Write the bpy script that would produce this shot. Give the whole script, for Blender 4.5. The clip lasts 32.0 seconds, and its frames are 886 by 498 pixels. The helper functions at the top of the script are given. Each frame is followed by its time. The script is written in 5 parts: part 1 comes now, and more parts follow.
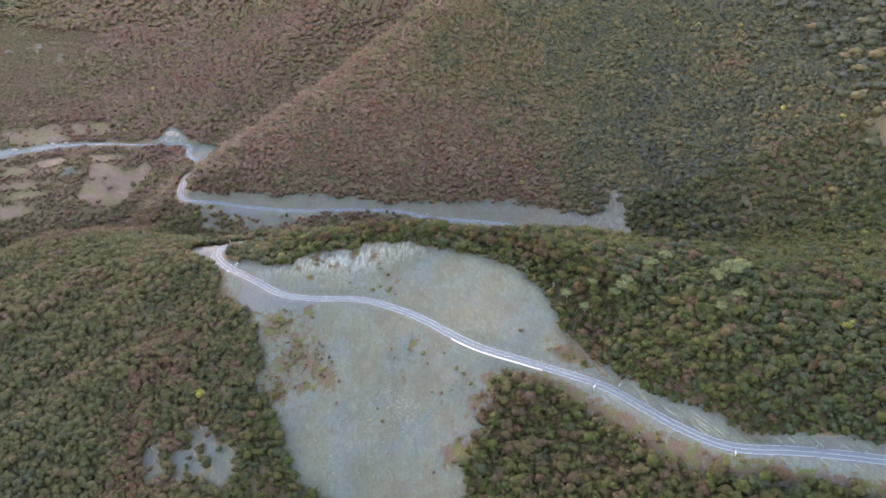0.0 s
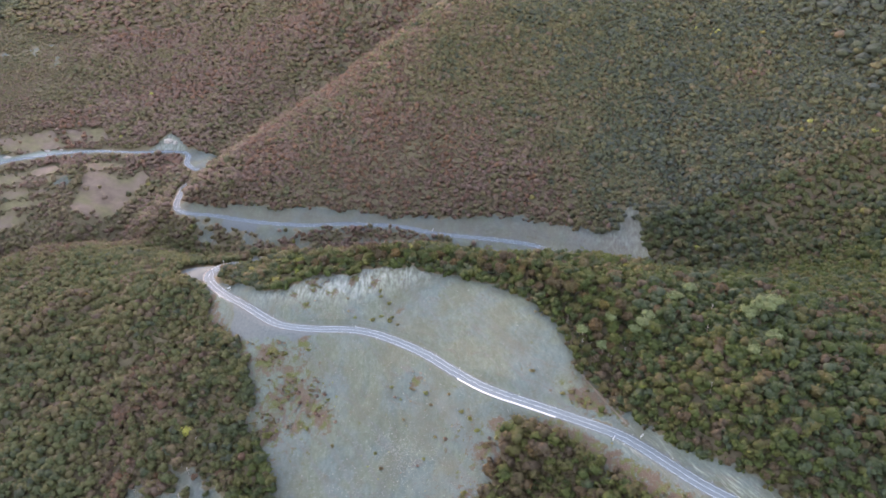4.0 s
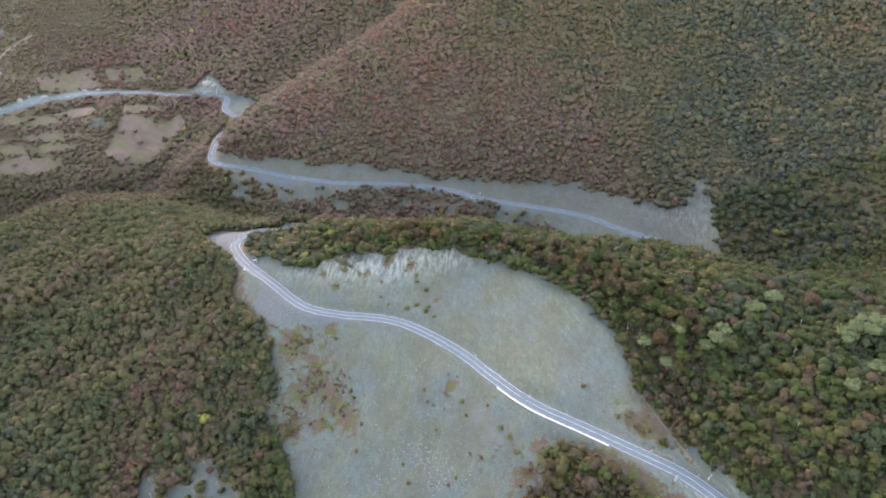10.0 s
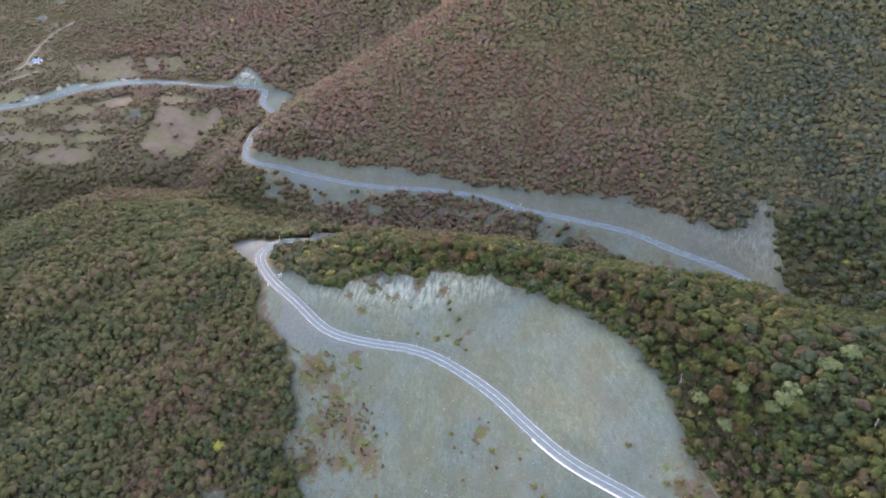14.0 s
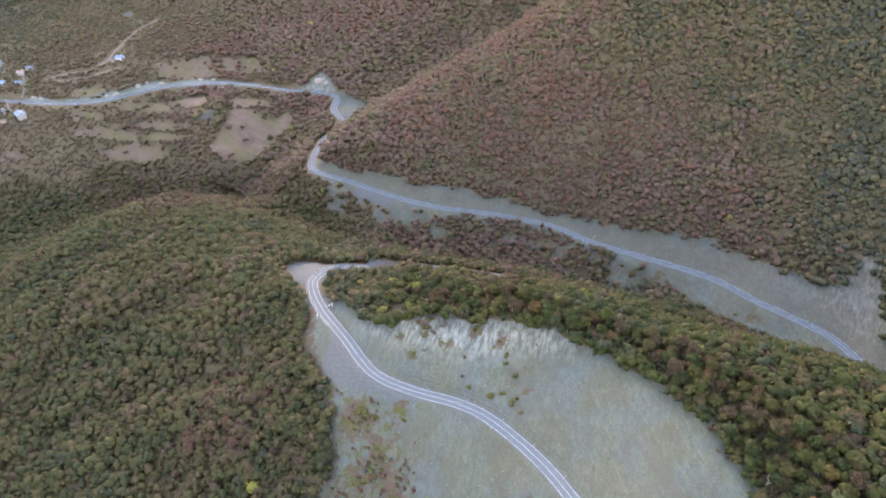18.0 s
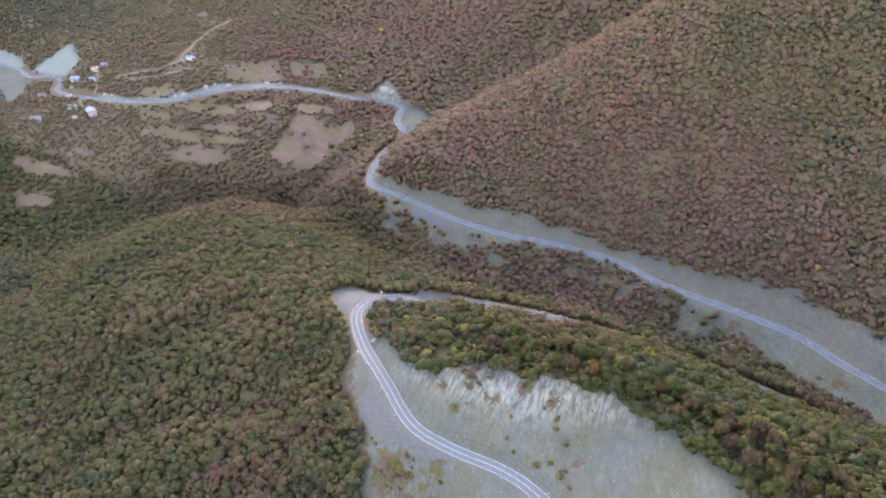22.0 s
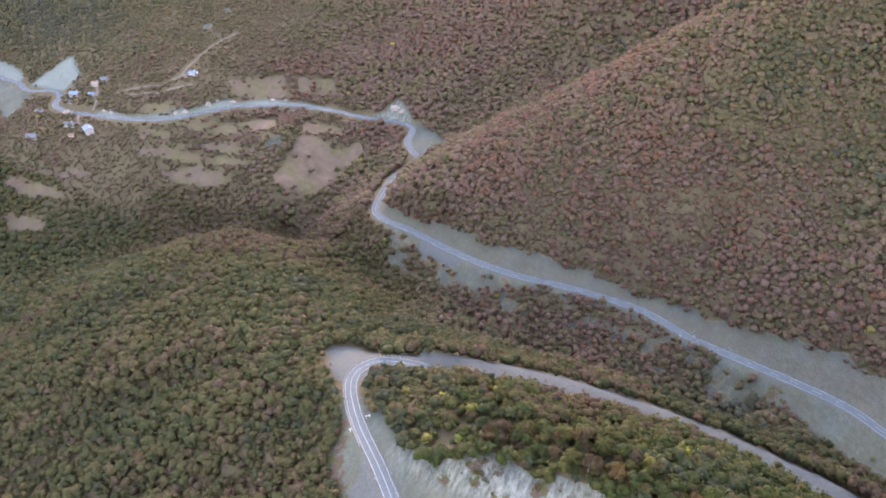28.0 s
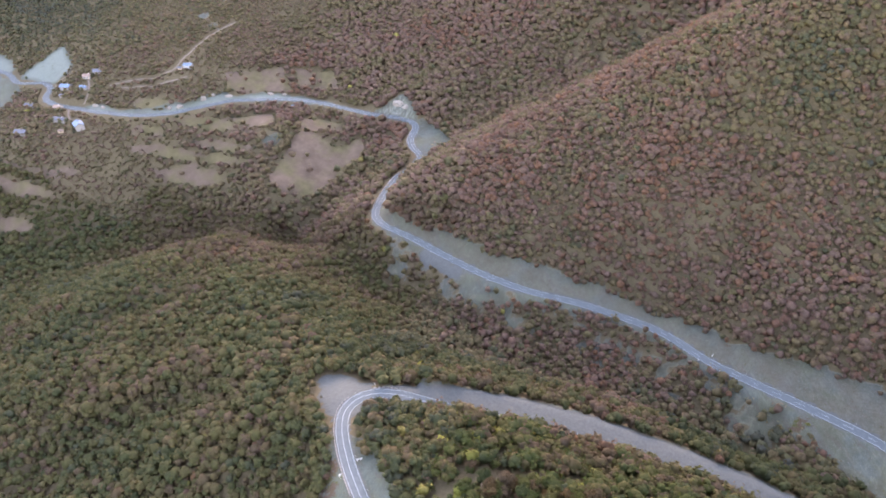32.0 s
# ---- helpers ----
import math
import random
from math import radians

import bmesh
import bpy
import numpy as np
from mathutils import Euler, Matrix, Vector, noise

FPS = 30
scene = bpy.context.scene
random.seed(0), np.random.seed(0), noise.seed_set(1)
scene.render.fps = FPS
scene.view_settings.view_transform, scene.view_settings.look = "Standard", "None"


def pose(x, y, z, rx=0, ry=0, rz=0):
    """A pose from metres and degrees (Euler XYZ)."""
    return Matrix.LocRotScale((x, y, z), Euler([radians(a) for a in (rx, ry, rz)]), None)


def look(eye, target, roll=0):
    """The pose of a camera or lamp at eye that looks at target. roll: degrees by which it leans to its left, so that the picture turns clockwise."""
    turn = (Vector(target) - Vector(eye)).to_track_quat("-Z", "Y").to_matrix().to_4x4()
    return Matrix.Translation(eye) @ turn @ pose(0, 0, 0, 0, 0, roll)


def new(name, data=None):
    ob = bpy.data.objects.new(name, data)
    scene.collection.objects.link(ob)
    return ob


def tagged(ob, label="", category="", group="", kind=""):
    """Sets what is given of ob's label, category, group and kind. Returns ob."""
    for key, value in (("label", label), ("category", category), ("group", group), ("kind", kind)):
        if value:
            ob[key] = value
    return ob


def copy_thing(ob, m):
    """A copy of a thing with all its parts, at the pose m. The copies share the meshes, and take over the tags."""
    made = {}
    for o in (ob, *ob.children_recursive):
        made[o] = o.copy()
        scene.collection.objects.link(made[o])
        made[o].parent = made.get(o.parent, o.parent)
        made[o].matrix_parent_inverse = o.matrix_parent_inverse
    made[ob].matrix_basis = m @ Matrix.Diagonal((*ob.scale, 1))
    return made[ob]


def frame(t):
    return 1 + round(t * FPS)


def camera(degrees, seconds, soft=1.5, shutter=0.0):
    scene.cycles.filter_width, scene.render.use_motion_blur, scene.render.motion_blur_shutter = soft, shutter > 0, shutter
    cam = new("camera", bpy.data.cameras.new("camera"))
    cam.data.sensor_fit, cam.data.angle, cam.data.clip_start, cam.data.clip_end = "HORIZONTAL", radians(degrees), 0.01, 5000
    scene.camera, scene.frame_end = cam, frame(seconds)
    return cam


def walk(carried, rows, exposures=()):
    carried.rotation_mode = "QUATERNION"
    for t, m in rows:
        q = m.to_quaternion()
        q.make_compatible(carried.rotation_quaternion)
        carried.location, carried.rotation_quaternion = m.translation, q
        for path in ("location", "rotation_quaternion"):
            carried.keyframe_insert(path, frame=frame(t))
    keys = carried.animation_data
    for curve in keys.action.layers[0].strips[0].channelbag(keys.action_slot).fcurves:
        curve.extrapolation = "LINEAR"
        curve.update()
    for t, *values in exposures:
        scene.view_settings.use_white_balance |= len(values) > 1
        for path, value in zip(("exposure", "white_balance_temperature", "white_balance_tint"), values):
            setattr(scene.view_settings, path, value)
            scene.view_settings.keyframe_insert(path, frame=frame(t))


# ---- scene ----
cam = camera(65.2, 32.0, soft=1.8)
METRES, EYE, TILT, LEAN, TURN = 330.0, 400.0, -28.5, 0.0, 0.0
ROWS = [
    (0.0, 0.0, 0.0, 0.0, 0.0, 0.0, -0.0),
    (0.5, 0.0003, 0.0133, 0.0076, 0.04, 0.01, -0.05),
    (1.0, 0.0005, 0.0268, 0.0151, 0.09, 0.04, -0.09),
    (1.5, 0.0009, 0.0401, 0.0228, 0.15, 0.05, -0.13),
    (2.0, 0.0011, 0.0536, 0.0304, 0.21, 0.06, -0.17),
    (2.5, 0.0013, 0.0672, 0.0379, 0.27, 0.06, -0.21),
    (3.0, 0.0016, 0.081, 0.0455, 0.34, 0.07, -0.24),
    (3.5, 0.0019, 0.0947, 0.053, 0.41, 0.07, -0.27),
    (5.5, 0.001, 0.1501, 0.083, 1.15, -1.72, -0.65),
    (6.0, 0.0018, 0.1634, 0.0901, 1.42, -2.33, -0.74),
    (6.5, 0.0023, 0.1772, 0.0974, 1.87, -2.85, -0.95),
    (7.0, 0.0029, 0.1913, 0.1045, 2.29, -3.34, -1.18),
    (7.5, 0.0028, 0.205, 0.1121, 2.68, -3.79, -1.41),
    (8.0, 0.003, 0.2188, 0.1191, 3.06, -4.22, -1.61),
    (8.5, 0.0031, 0.2328, 0.1266, 3.46, -4.59, -1.81),
    (9.0, 0.003, 0.2465, 0.1342, 3.82, -4.88, -2.02),
    (9.5, 0.0028, 0.2605, 0.1416, 4.2, -5.15, -2.24),
    (10.0, 0.0027, 0.2744, 0.1491, 4.56, -5.44, -2.45),
    (10.5, 0.0021, 0.2883, 0.1566, 4.92, -5.74, -2.64),
    (11.0, 0.0014, 0.3022, 0.1644, 5.64, -6.07, -3.01),
    (11.5, 0.0007, 0.3161, 0.1722, 6.42, -6.34, -3.41),
    (12.0, 0.0001, 0.3303, 0.1798, 7.15, -6.56, -3.79),
    (12.5, -0.0001, 0.3444, 0.1871, 7.47, -6.65, -3.94),
    (13.0, -0.0012, 0.3585, 0.1945, 7.57, -6.69, -3.99),
    (13.5, -0.0026, 0.3724, 0.2021, 7.73, -6.71, -4.06),
    (14.0, -0.004, 0.3863, 0.2096, 8.04, -6.74, -4.23),
    (14.5, -0.0052, 0.4003, 0.2174, 8.84, -6.8, -4.65),
    (16.5, -0.0124, 0.4552, 0.2512, 11.58, -7.12, -6.09),
    (17.0, -0.0144, 0.4694, 0.2584, 12.43, -7.18, -6.56),
    (17.5, -0.0162, 0.4825, 0.2664, 13.26, -7.26, -7.0),
    (18.0, -0.019, 0.4963, 0.2736, 14.06, -7.35, -7.48),
    (18.5, -0.021, 0.5096, 0.2815, 14.81, -7.44, -7.89),
    (19.0, -0.0229, 0.523, 0.2885, 15.72, -7.54, -8.37),
    (19.5, -0.0253, 0.5364, 0.2956, 16.5, -7.64, -8.8),
    (20.0, -0.0284, 0.5494, 0.3026, 17.17, -7.73, -9.16),
    (20.5, -0.0313, 0.5625, 0.3097, 17.97, -7.86, -9.56),
    (21.0, -0.0344, 0.5753, 0.3167, 18.64, -7.96, -9.89),
    (21.5, -0.0379, 0.5882, 0.3238, 19.13, -8.04, -10.12),
    (22.0, -0.0414, 0.601, 0.3307, 19.68, -8.13, -10.38),
    (22.5, -0.0453, 0.6135, 0.3374, 20.22, -8.21, -10.65),
    (23.0, -0.049, 0.6264, 0.344, 20.41, -8.23, -10.74),
    (23.5, -0.0532, 0.6389, 0.351, 20.47, -8.22, -10.77),
    (24.0, -0.0576, 0.6515, 0.3579, 20.54, -8.21, -10.79),
    (24.5, -0.062, 0.6643, 0.365, 20.63, -8.21, -10.82),
    (25.0, -0.0663, 0.6772, 0.372, 20.71, -8.2, -10.85),
    (25.5, -0.0709, 0.6901, 0.3791, 20.78, -8.23, -10.87),
    (27.5, -0.0893, 0.7413, 0.4116, 21.1, -8.44, -10.9),
    (28.0, -0.0941, 0.7543, 0.4178, 21.17, -8.41, -10.94),
    (28.5, -0.0988, 0.7671, 0.4247, 21.25, -8.4, -10.99),
    (29.0, -0.1034, 0.7803, 0.4313, 21.33, -8.39, -11.02),
    (29.5, -0.1086, 0.7932, 0.438, 21.43, -8.39, -11.05),
    (30.0, -0.1133, 0.8066, 0.4447, 21.53, -8.39, -11.1),
    (30.5, -0.1179, 0.8201, 0.452, 21.62, -8.4, -11.12),
    (31.0, -0.123, 0.8332, 0.4585, 21.69, -8.47, -11.14),
    (31.5, -0.128, 0.8467, 0.4658, 21.78, -9.18, -11.14),
    (32.0, -0.1331, 0.861, 0.473, 21.87, -9.98, -11.12),
]
EXPOSURES = [(0.0, 4.62, 9700, 42), (13.0, 4.56, 9600, 37), (22.0, 4.66, 9800, 47), (32.0, 4.66, 9800, 46)]
walk(cam, [(t, pose(0, 0, EYE, TILT, LEAN, TURN) @ pose(METRES * x, METRES * y, METRES * z, 90 + pitch, roll, yaw)) for t, x, y, z, yaw, pitch, roll in ROWS],
     EXPOSURES)

# ---- sky and sun ----
SUN_UP, SUN_LEFT = 14.0, 19.0
world = bpy.data.worlds.new("evening_sky")
scene.world = world
world.use_nodes = True
sky = world.node_tree.nodes.new("ShaderNodeTexSky")
sky.sky_type, sky.sun_disc = "NISHITA", False
sky.sun_elevation, sky.sun_rotation = radians(SUN_UP), radians(360 - SUN_LEFT)
sky.air_density, sky.dust_density, sky.ozone_density = 1.0, 0.6, 1.0
background = world.node_tree.nodes["Background"]
background.inputs["Strength"].default_value = 0.15
world.node_tree.links.new(sky.outputs[0], background.inputs["Color"])
sun = new("sun", bpy.data.lights.new("sun", "SUN"))
sun.data.energy, sun.data.angle, sun.data.color = 0.15, radians(30), (1.0, 0.84, 0.70)
sun.matrix_world = look((0, 0, 0), (math.sin(radians(SUN_LEFT)), -math.cos(radians(SUN_LEFT)), -math.tan(radians(SUN_UP))))


# ---- materials ----
class Nodes:
    """A small helper for node materials."""

    def __init__(self, name, rough=0.9, metal=0.0):
        self.mat = bpy.data.materials.new(name)
        self.mat.use_nodes = True
        self.t = self.mat.node_tree
        self.bsdf = self.t.nodes["Principled BSDF"]
        self.out = self.t.nodes["Material Output"]
        self.bsdf.inputs["Roughness"].default_value, self.bsdf.inputs["Metallic"].default_value = rough, metal
        self.bsdf.inputs["Specular IOR Level"].default_value = 0.25

    def add(self, kind, **inputs):
        n = self.t.nodes.new("ShaderNode" + kind)
        for k, v in inputs.items():
            key = int(k[1:]) if k[0] == "i" and k[1:].isdigit() else k.replace("_", " ")
            if hasattr(v, "is_output"):
                self.t.links.new(v, n.inputs[key])
            else:
                n.inputs[key].default_value = v
        return n

    def place(self):
        return self.add("NewGeometry").outputs["Position"]

    def noise(self, size, detail=4, rough=0.55, vector=None, stretch=None):
        v = vector or self.place()
        if stretch:
            v = self.add("VectorMath", i0=v, i1=stretch)
            v.operation = "MULTIPLY"
            v = v.outputs[0]
        return self.add("TexNoise", Vector=v, Scale=1 / size, Detail=detail, Roughness=rough).outputs["Fac"]

    def attr(self, name):
        n = self.t.nodes.new("ShaderNodeAttribute")
        n.attribute_name = name
        return n.outputs["Fac"]

    def dot(self, axis):
        n = self.add("VectorMath", i0=self.place(), i1=axis)
        n.operation = "DOT_PRODUCT"
        return n.outputs["Value"]

    def math(self, op, a, b=0.0, c=0.0):
        n = self.add("Math", i0=a, i1=b, i2=c)
        n.operation = op
        return n.outputs[0]

    def ramp(self, value, *stops):
        n = self.add("ValToRGB", Fac=value)
        e = n.color_ramp.elements
        while len(e) < len(stops):
            e.new(0.5)
        for el, (pos, col) in zip(e, stops):
            el.position, el.color = pos, (*col, 1)
        return n.outputs["Color"]

    def step(self, value, low, high):
        n = self.add("MapRange", Value=value, From_Min=low, From_Max=high)
        return n.outputs["Result"]

    def mix(self, fac, a, b):
        n = self.t.nodes.new("ShaderNodeMix")
        n.data_type = "RGBA"
        for sock, v in ((n.inputs[0], fac), (n.inputs[6], a), (n.inputs[7], b)):
            if hasattr(v, "is_output"):
                self.t.links.new(v, sock)
            else:
                sock.default_value = v if isinstance(v, float) else (*v, 1)
        return n.outputs[2]

    def colour(self, c):
        if hasattr(c, "is_output"):
            self.t.links.new(c, self.bsdf.inputs["Base Color"])
        else:
            self.bsdf.inputs["Base Color"].default_value = (*c, 1)
        return self

    def bump(self, value, strength=0.5, distance=0.3):
        n = self.add("Bump", Height=value, Strength=strength, Distance=distance)
        self.t.links.new(n.outputs[0], self.bsdf.inputs["Normal"])
        return self


def plain(name, col, rough=0.7, metal=0.0, vary=0.15, size=0.6):
    m = Nodes(name, rough, metal)
    low = tuple(c * (1 - vary) for c in col)
    high = tuple(min(1, c * (1 + vary)) for c in col)
    m.colour(m.ramp(m.noise(size), (0.3, low), (0.7, high)))
    return m.mat


def ground_material():
    m = Nodes("ground_soil", 0.95)
    m.bsdf.inputs["Specular IOR Level"].default_value = 0.08
    edge = m.math("MULTIPLY", m.math("SUBTRACT", m.noise(5.0, 6, 0.65), 0.5), 0.9)
    # forest litter and low scrub
    litter = m.ramp(m.noise(2.2, 6, 0.65), (0.3, (0.040, 0.038, 0.023)), (0.55, (0.057, 0.051, 0.032)), (0.75, (0.076, 0.065, 0.044)))
    # bare shale, tan and blue-grey, with faint streaks, rills, darker fans and weeds
    streak = m.noise(2.6, 9, 0.66, stretch=(1.3, 0.5, 0.5))
    tan = m.ramp(streak, (0.30, (0.030, 0.042, 0.030)), (0.5, (0.038, 0.051, 0.039)), (0.70, (0.049, 0.065, 0.050)))
    blue = m.ramp(streak, (0.30, (0.027, 0.043, 0.039)), (0.70, (0.043, 0.062, 0.058)))
    shale = m.mix(m.step(m.noise(30.0, 5, 0.6), 0.44, 0.56), tan, blue)
    # spoil that has run out along the benches: long thin streaks, purplish or pale
    bend = m.math("MULTIPLY", m.noise(24.0, 3, 0.5), 16.0)
    run = m.add("CombineXYZ", X=m.math("ADD", bend, m.dot((0.62, 0.78, 0.0))), Y=m.math("MULTIPLY", m.dot((0.78, -0.62, 0.0)), 0.16))
    flow = m.noise(3.4, 6, 0.66, run.outputs[0])
    shale = m.mix(m.math("MULTIPLY", m.step(flow, 0.54, 0.65), 0.62), shale, (0.041, 0.039, 0.034))
    shale = m.mix(m.math("MULTIPLY", m.step(m.math("SUBTRACT", 1.0, flow), 0.55, 0.70), 0.2), shale, (0.056, 0.075, 0.063))
    # tilted beds: streaks that run down across the face
    warp = m.math("MULTIPLY", m.noise(9.0, 4, 0.6), 2.6)
    lie = m.add("CombineXYZ", X=m.math("ADD", warp, m.dot((0.66, 0.35, 0.66))), Y=m.math("MULTIPLY", m.dot((0.7, -0.1, -0.7)), 0.10))
    beds = m.noise(0.9, 5, 0.66, lie.outputs[0])
    wide_beds = m.noise(7.0, 4, 0.6, lie.outputs[0])
    strong = m.math("ADD", 0.05, m.math("MULTIPLY", m.attr("strata"), 0.55))
    shale = m.mix(m.math("MULTIPLY", m.step(beds, 0.52, 0.68), strong), shale, (0.191, 0.210, 0.186))
    shale = m.mix(m.math("MULTIPLY", m.step(m.math("SUBTRACT", 1.0, beds), 0.54, 0.68), strong), shale, (0.031, 0.033, 0.026))
    shale = m.mix(m.math("MULTIPLY", m.step(wide_beds, 0.53, 0.62), 0.55), shale, (0.041, 0.050, 0.048))
    # thin dark ledges that follow the road above its inner edge
    ledge = m.math("SINE", m.math("MULTIPLY", m.attr("from_road"), 3.3))
    shale = m.mix(m.math("MULTIPLY", m.math("MULTIPLY", m.step(ledge, 0.35, 0.9), m.attr("ledges")), m.step(m.noise(7.0, 5, 0.65), 0.36, 0.52)), shale, (0.026, 0.028, 0.023))
    shale = m.mix(m.math("MULTIPLY", m.step(m.noise(15.0, 7, 0.62, stretch=(1.0, 0.6, 0.5)), 0.46, 0.62), 0.6), shale, (0.034, 0.039, 0.028))
    shale = m.mix(m.math("MULTIPLY", m.step(m.noise(5.0, 6, 0.65, stretch=(2.0, 0.6, 0.4)), 0.60, 0.74), 0.22), shale, (0.086, 0.108, 0.098))
    shale = m.mix(m.math("MULTIPLY", m.attr("crag"), m.math("MULTIPLY", m.step(m.noise(3.2, 9, 0.72, stretch=(1.5, 0.5, 0.45)), 0.42, 0.64), 0.6)), shale, (0.153, 0.178, 0.162))
    chalk = m.ramp(m.noise(2.0, 8, 0.75, stretch=(1.2, 0.5, 0.4)), (0.3, (0.060, 0.086, 0.081)), (0.7, (0.091, 0.126, 0.120)))
    shale = m.mix(m.attr("pale"), shale, chalk)
    earth = m.ramp(m.noise(3.0, 7, 0.7, stretch=(0.7, 0.7, 1.6)), (0.3, (0.038, 0.036, 0.029)), (0.5, (0.057, 0.055, 0.046)), (0.7, (0.079, 0.082, 0.070)))
    shale = m.mix(m.math("MULTIPLY", m.attr("earthy"), m.step(m.noise(12.0, 5, 0.6), 0.30, 0.58)), shale, earth)
    scrub = m.step(m.math("ADD", m.noise(4.2, 8, 0.76), m.math("MULTIPLY", m.attr("weedy"), 0.16)), 0.615, 0.655)
    shale = m.mix(m.math("MULTIPLY", scrub, 0.95), shale, m.mix(m.step(m.noise(6.0, 3), 0.48, 0.58), (0.040, 0.028, 0.020), (0.030, 0.036, 0.011)))
    speck = m.step(m.noise(0.8, 2), 0.68, 0.73)
    shale = m.mix(m.math("MULTIPLY", speck, 0.4), shale, (0.118, 0.148, 0.134))
    crumb = m.noise(0.7, 5, 0.8)
    shale = m.mix(m.math("MULTIPLY", m.step(crumb, 0.52, 0.66), 0.22), shale, (0.127, 0.146, 0.133))
    shale = m.mix(m.math("MULTIPLY", m.step(m.math("SUBTRACT", 1.0, crumb), 0.54, 0.68), 0.26), shale, (0.025, 0.029, 0.024))
    pit = m.math("MULTIPLY", m.step(m.noise(1.1, 3, 0.6), 0.64, 0.70), m.step(m.noise(17.0, 4, 0.6), 0.46, 0.64))
    shale = m.mix(m.math("MULTIPLY", pit, 0.75), shale, (0.026, 0.028, 0.019))
    # meadows
    field = m.ramp(m.noise(9.0, 6, 0.65), (0.3, (0.046, 0.037, 0.028)), (0.5, (0.062, 0.050, 0.039)), (0.7, (0.080, 0.064, 0.052)))
    grass = m.ramp(m.noise(6.0, 5), (0.35, (0.044, 0.044, 0.024)), (0.65, (0.066, 0.062, 0.036)))
    field = m.mix(m.step(m.noise(30.0, 4), 0.45, 0.6), field, grass)
    gravel = m.ramp(m.noise(1.5, 5, 0.7), (0.3, (0.030, 0.041, 0.042)), (0.7, (0.050, 0.064, 0.065)))
    c = m.mix(m.step(m.math("ADD", m.attr("meadow"), m.math("MULTIPLY", edge, 0.28)), 0.46, 0.54), litter, field)
    open_ground = m.math("ADD", m.attr("bare"), edge)
    rim = m.math("MULTIPLY", m.step(open_ground, 0.46, 0.54), m.math("SUBTRACT", 1.0, m.step(open_ground, 0.55, 0.70)))
    shale = m.mix(m.math("MULTIPLY", rim, 0.22), shale, m.ramp(m.noise(1.4, 5, 0.7), (0.3, (0.100, 0.092, 0.074)), (0.7, (0.190, 0.186, 0.160))))
    c = m.mix(m.step(open_ground, 0.46, 0.54), c, shale)
    c = m.mix(m.step(m.math("ADD", m.attr("verge"), m.math("MULTIPLY", edge, 0.5)), 0.44, 0.56), c, gravel)
    m.colour(c).bump(m.noise(1.8, 8, 0.66), 0.6, 0.7)
    return m.mat


def leaf_material(name, own, *stops):
    """Foliage: a tint for each tree, lighter and darker clumps, thin leaves that let some light through."""
    m = Nodes(name, 0.8)
    c = m.ramp(m.math("ADD", 0.12, m.math("MULTIPLY", m.math("POWER", m.add("ObjectInfo").outputs["Random"], 1.5), 0.78)) if own else m.attr("tint"), *stops)
    clump = m.noise(1.9, 7, 0.8)
    grain = m.ramp(clump, (0.32, (0.66, 0.67, 0.68)), (0.5, (0.97, 0.97, 0.97)), (0.68, (1.32, 1.31, 1.26)))
    n = m.t.nodes.new("ShaderNodeMix")
    n.data_type, n.blend_type = "RGBA", "MULTIPLY"
    n.inputs[0].default_value = 1.0
    m.t.links.new(c, n.inputs[6]), m.t.links.new(grain, n.inputs[7])
    m.colour(n.outputs[2]).bump(clump, 0.8, 0.5)
    thin = m.add("BsdfTranslucent", Color=n.outputs[2])
    both = m.add("MixShader", Fac=0.55, i1=m.bsdf.outputs[0], i2=thin.outputs[0])
    m.t.links.new(both.outputs[0], m.out.inputs["Surface"])
    return m.mat


GROUND = ground_material()
DRY = ((0.00, (0.038, 0.051, 0.043)), (0.14, (0.035, 0.048, 0.032)), (0.28, (0.048, 0.059, 0.032)), (0.42, (0.076, 0.074, 0.037)),
       (0.55, (0.091, 0.073, 0.044)), (0.66, (0.097, 0.070, 0.059)), (0.78, (0.099, 0.058, 0.043)), (0.88, (0.118, 0.066, 0.039)), (0.94, (0.133, 0.147, 0.044)), (1.00, (0.237, 0.238, 0.064)))
OLIVE = ((0.00, (0.030, 0.043, 0.030)), (0.14, (0.025, 0.040, 0.018)), (0.28, (0.035, 0.050, 0.019)), (0.42, (0.054, 0.059, 0.023)),
         (0.55, (0.063, 0.054, 0.027)), (0.66, (0.066, 0.050, 0.037)), (0.78, (0.070, 0.041, 0.026)), (0.88, (0.087, 0.049, 0.023)), (0.94, (0.107, 0.123, 0.032)), (1.00, (0.195, 0.203, 0.045)))
FRESH = ((0.00, (0.023, 0.040, 0.022)), (0.14, (0.018, 0.034, 0.010)), (0.28, (0.027, 0.046, 0.010)), (0.42, (0.039, 0.047, 0.013)),
         (0.55, (0.044, 0.040, 0.017)), (0.66, (0.044, 0.035, 0.023)), (0.78, (0.042, 0.031, 0.016)), (0.88, (0.056, 0.038, 0.014)), (0.94, (0.086, 0.111, 0.023)), (1.00, (0.160, 0.186, 0.033)))
LEAVES = leaf_material("leaves_dry_woods", False, *DRY)
LEAVES_OLIVE = leaf_material("leaves_olive_woods", False, *OLIVE)
LEAVES_FRESH = leaf_material("leaves_green_woods", False, *FRESH)
LEAVES_OWN = leaf_material("leaves_single_tree", True, *FRESH)
PINE_LEAVES = leaf_material("pine_leaves", True, (0.0, (0.055, 0.084, 0.036)), (1.0, (0.078, 0.108, 0.050)))
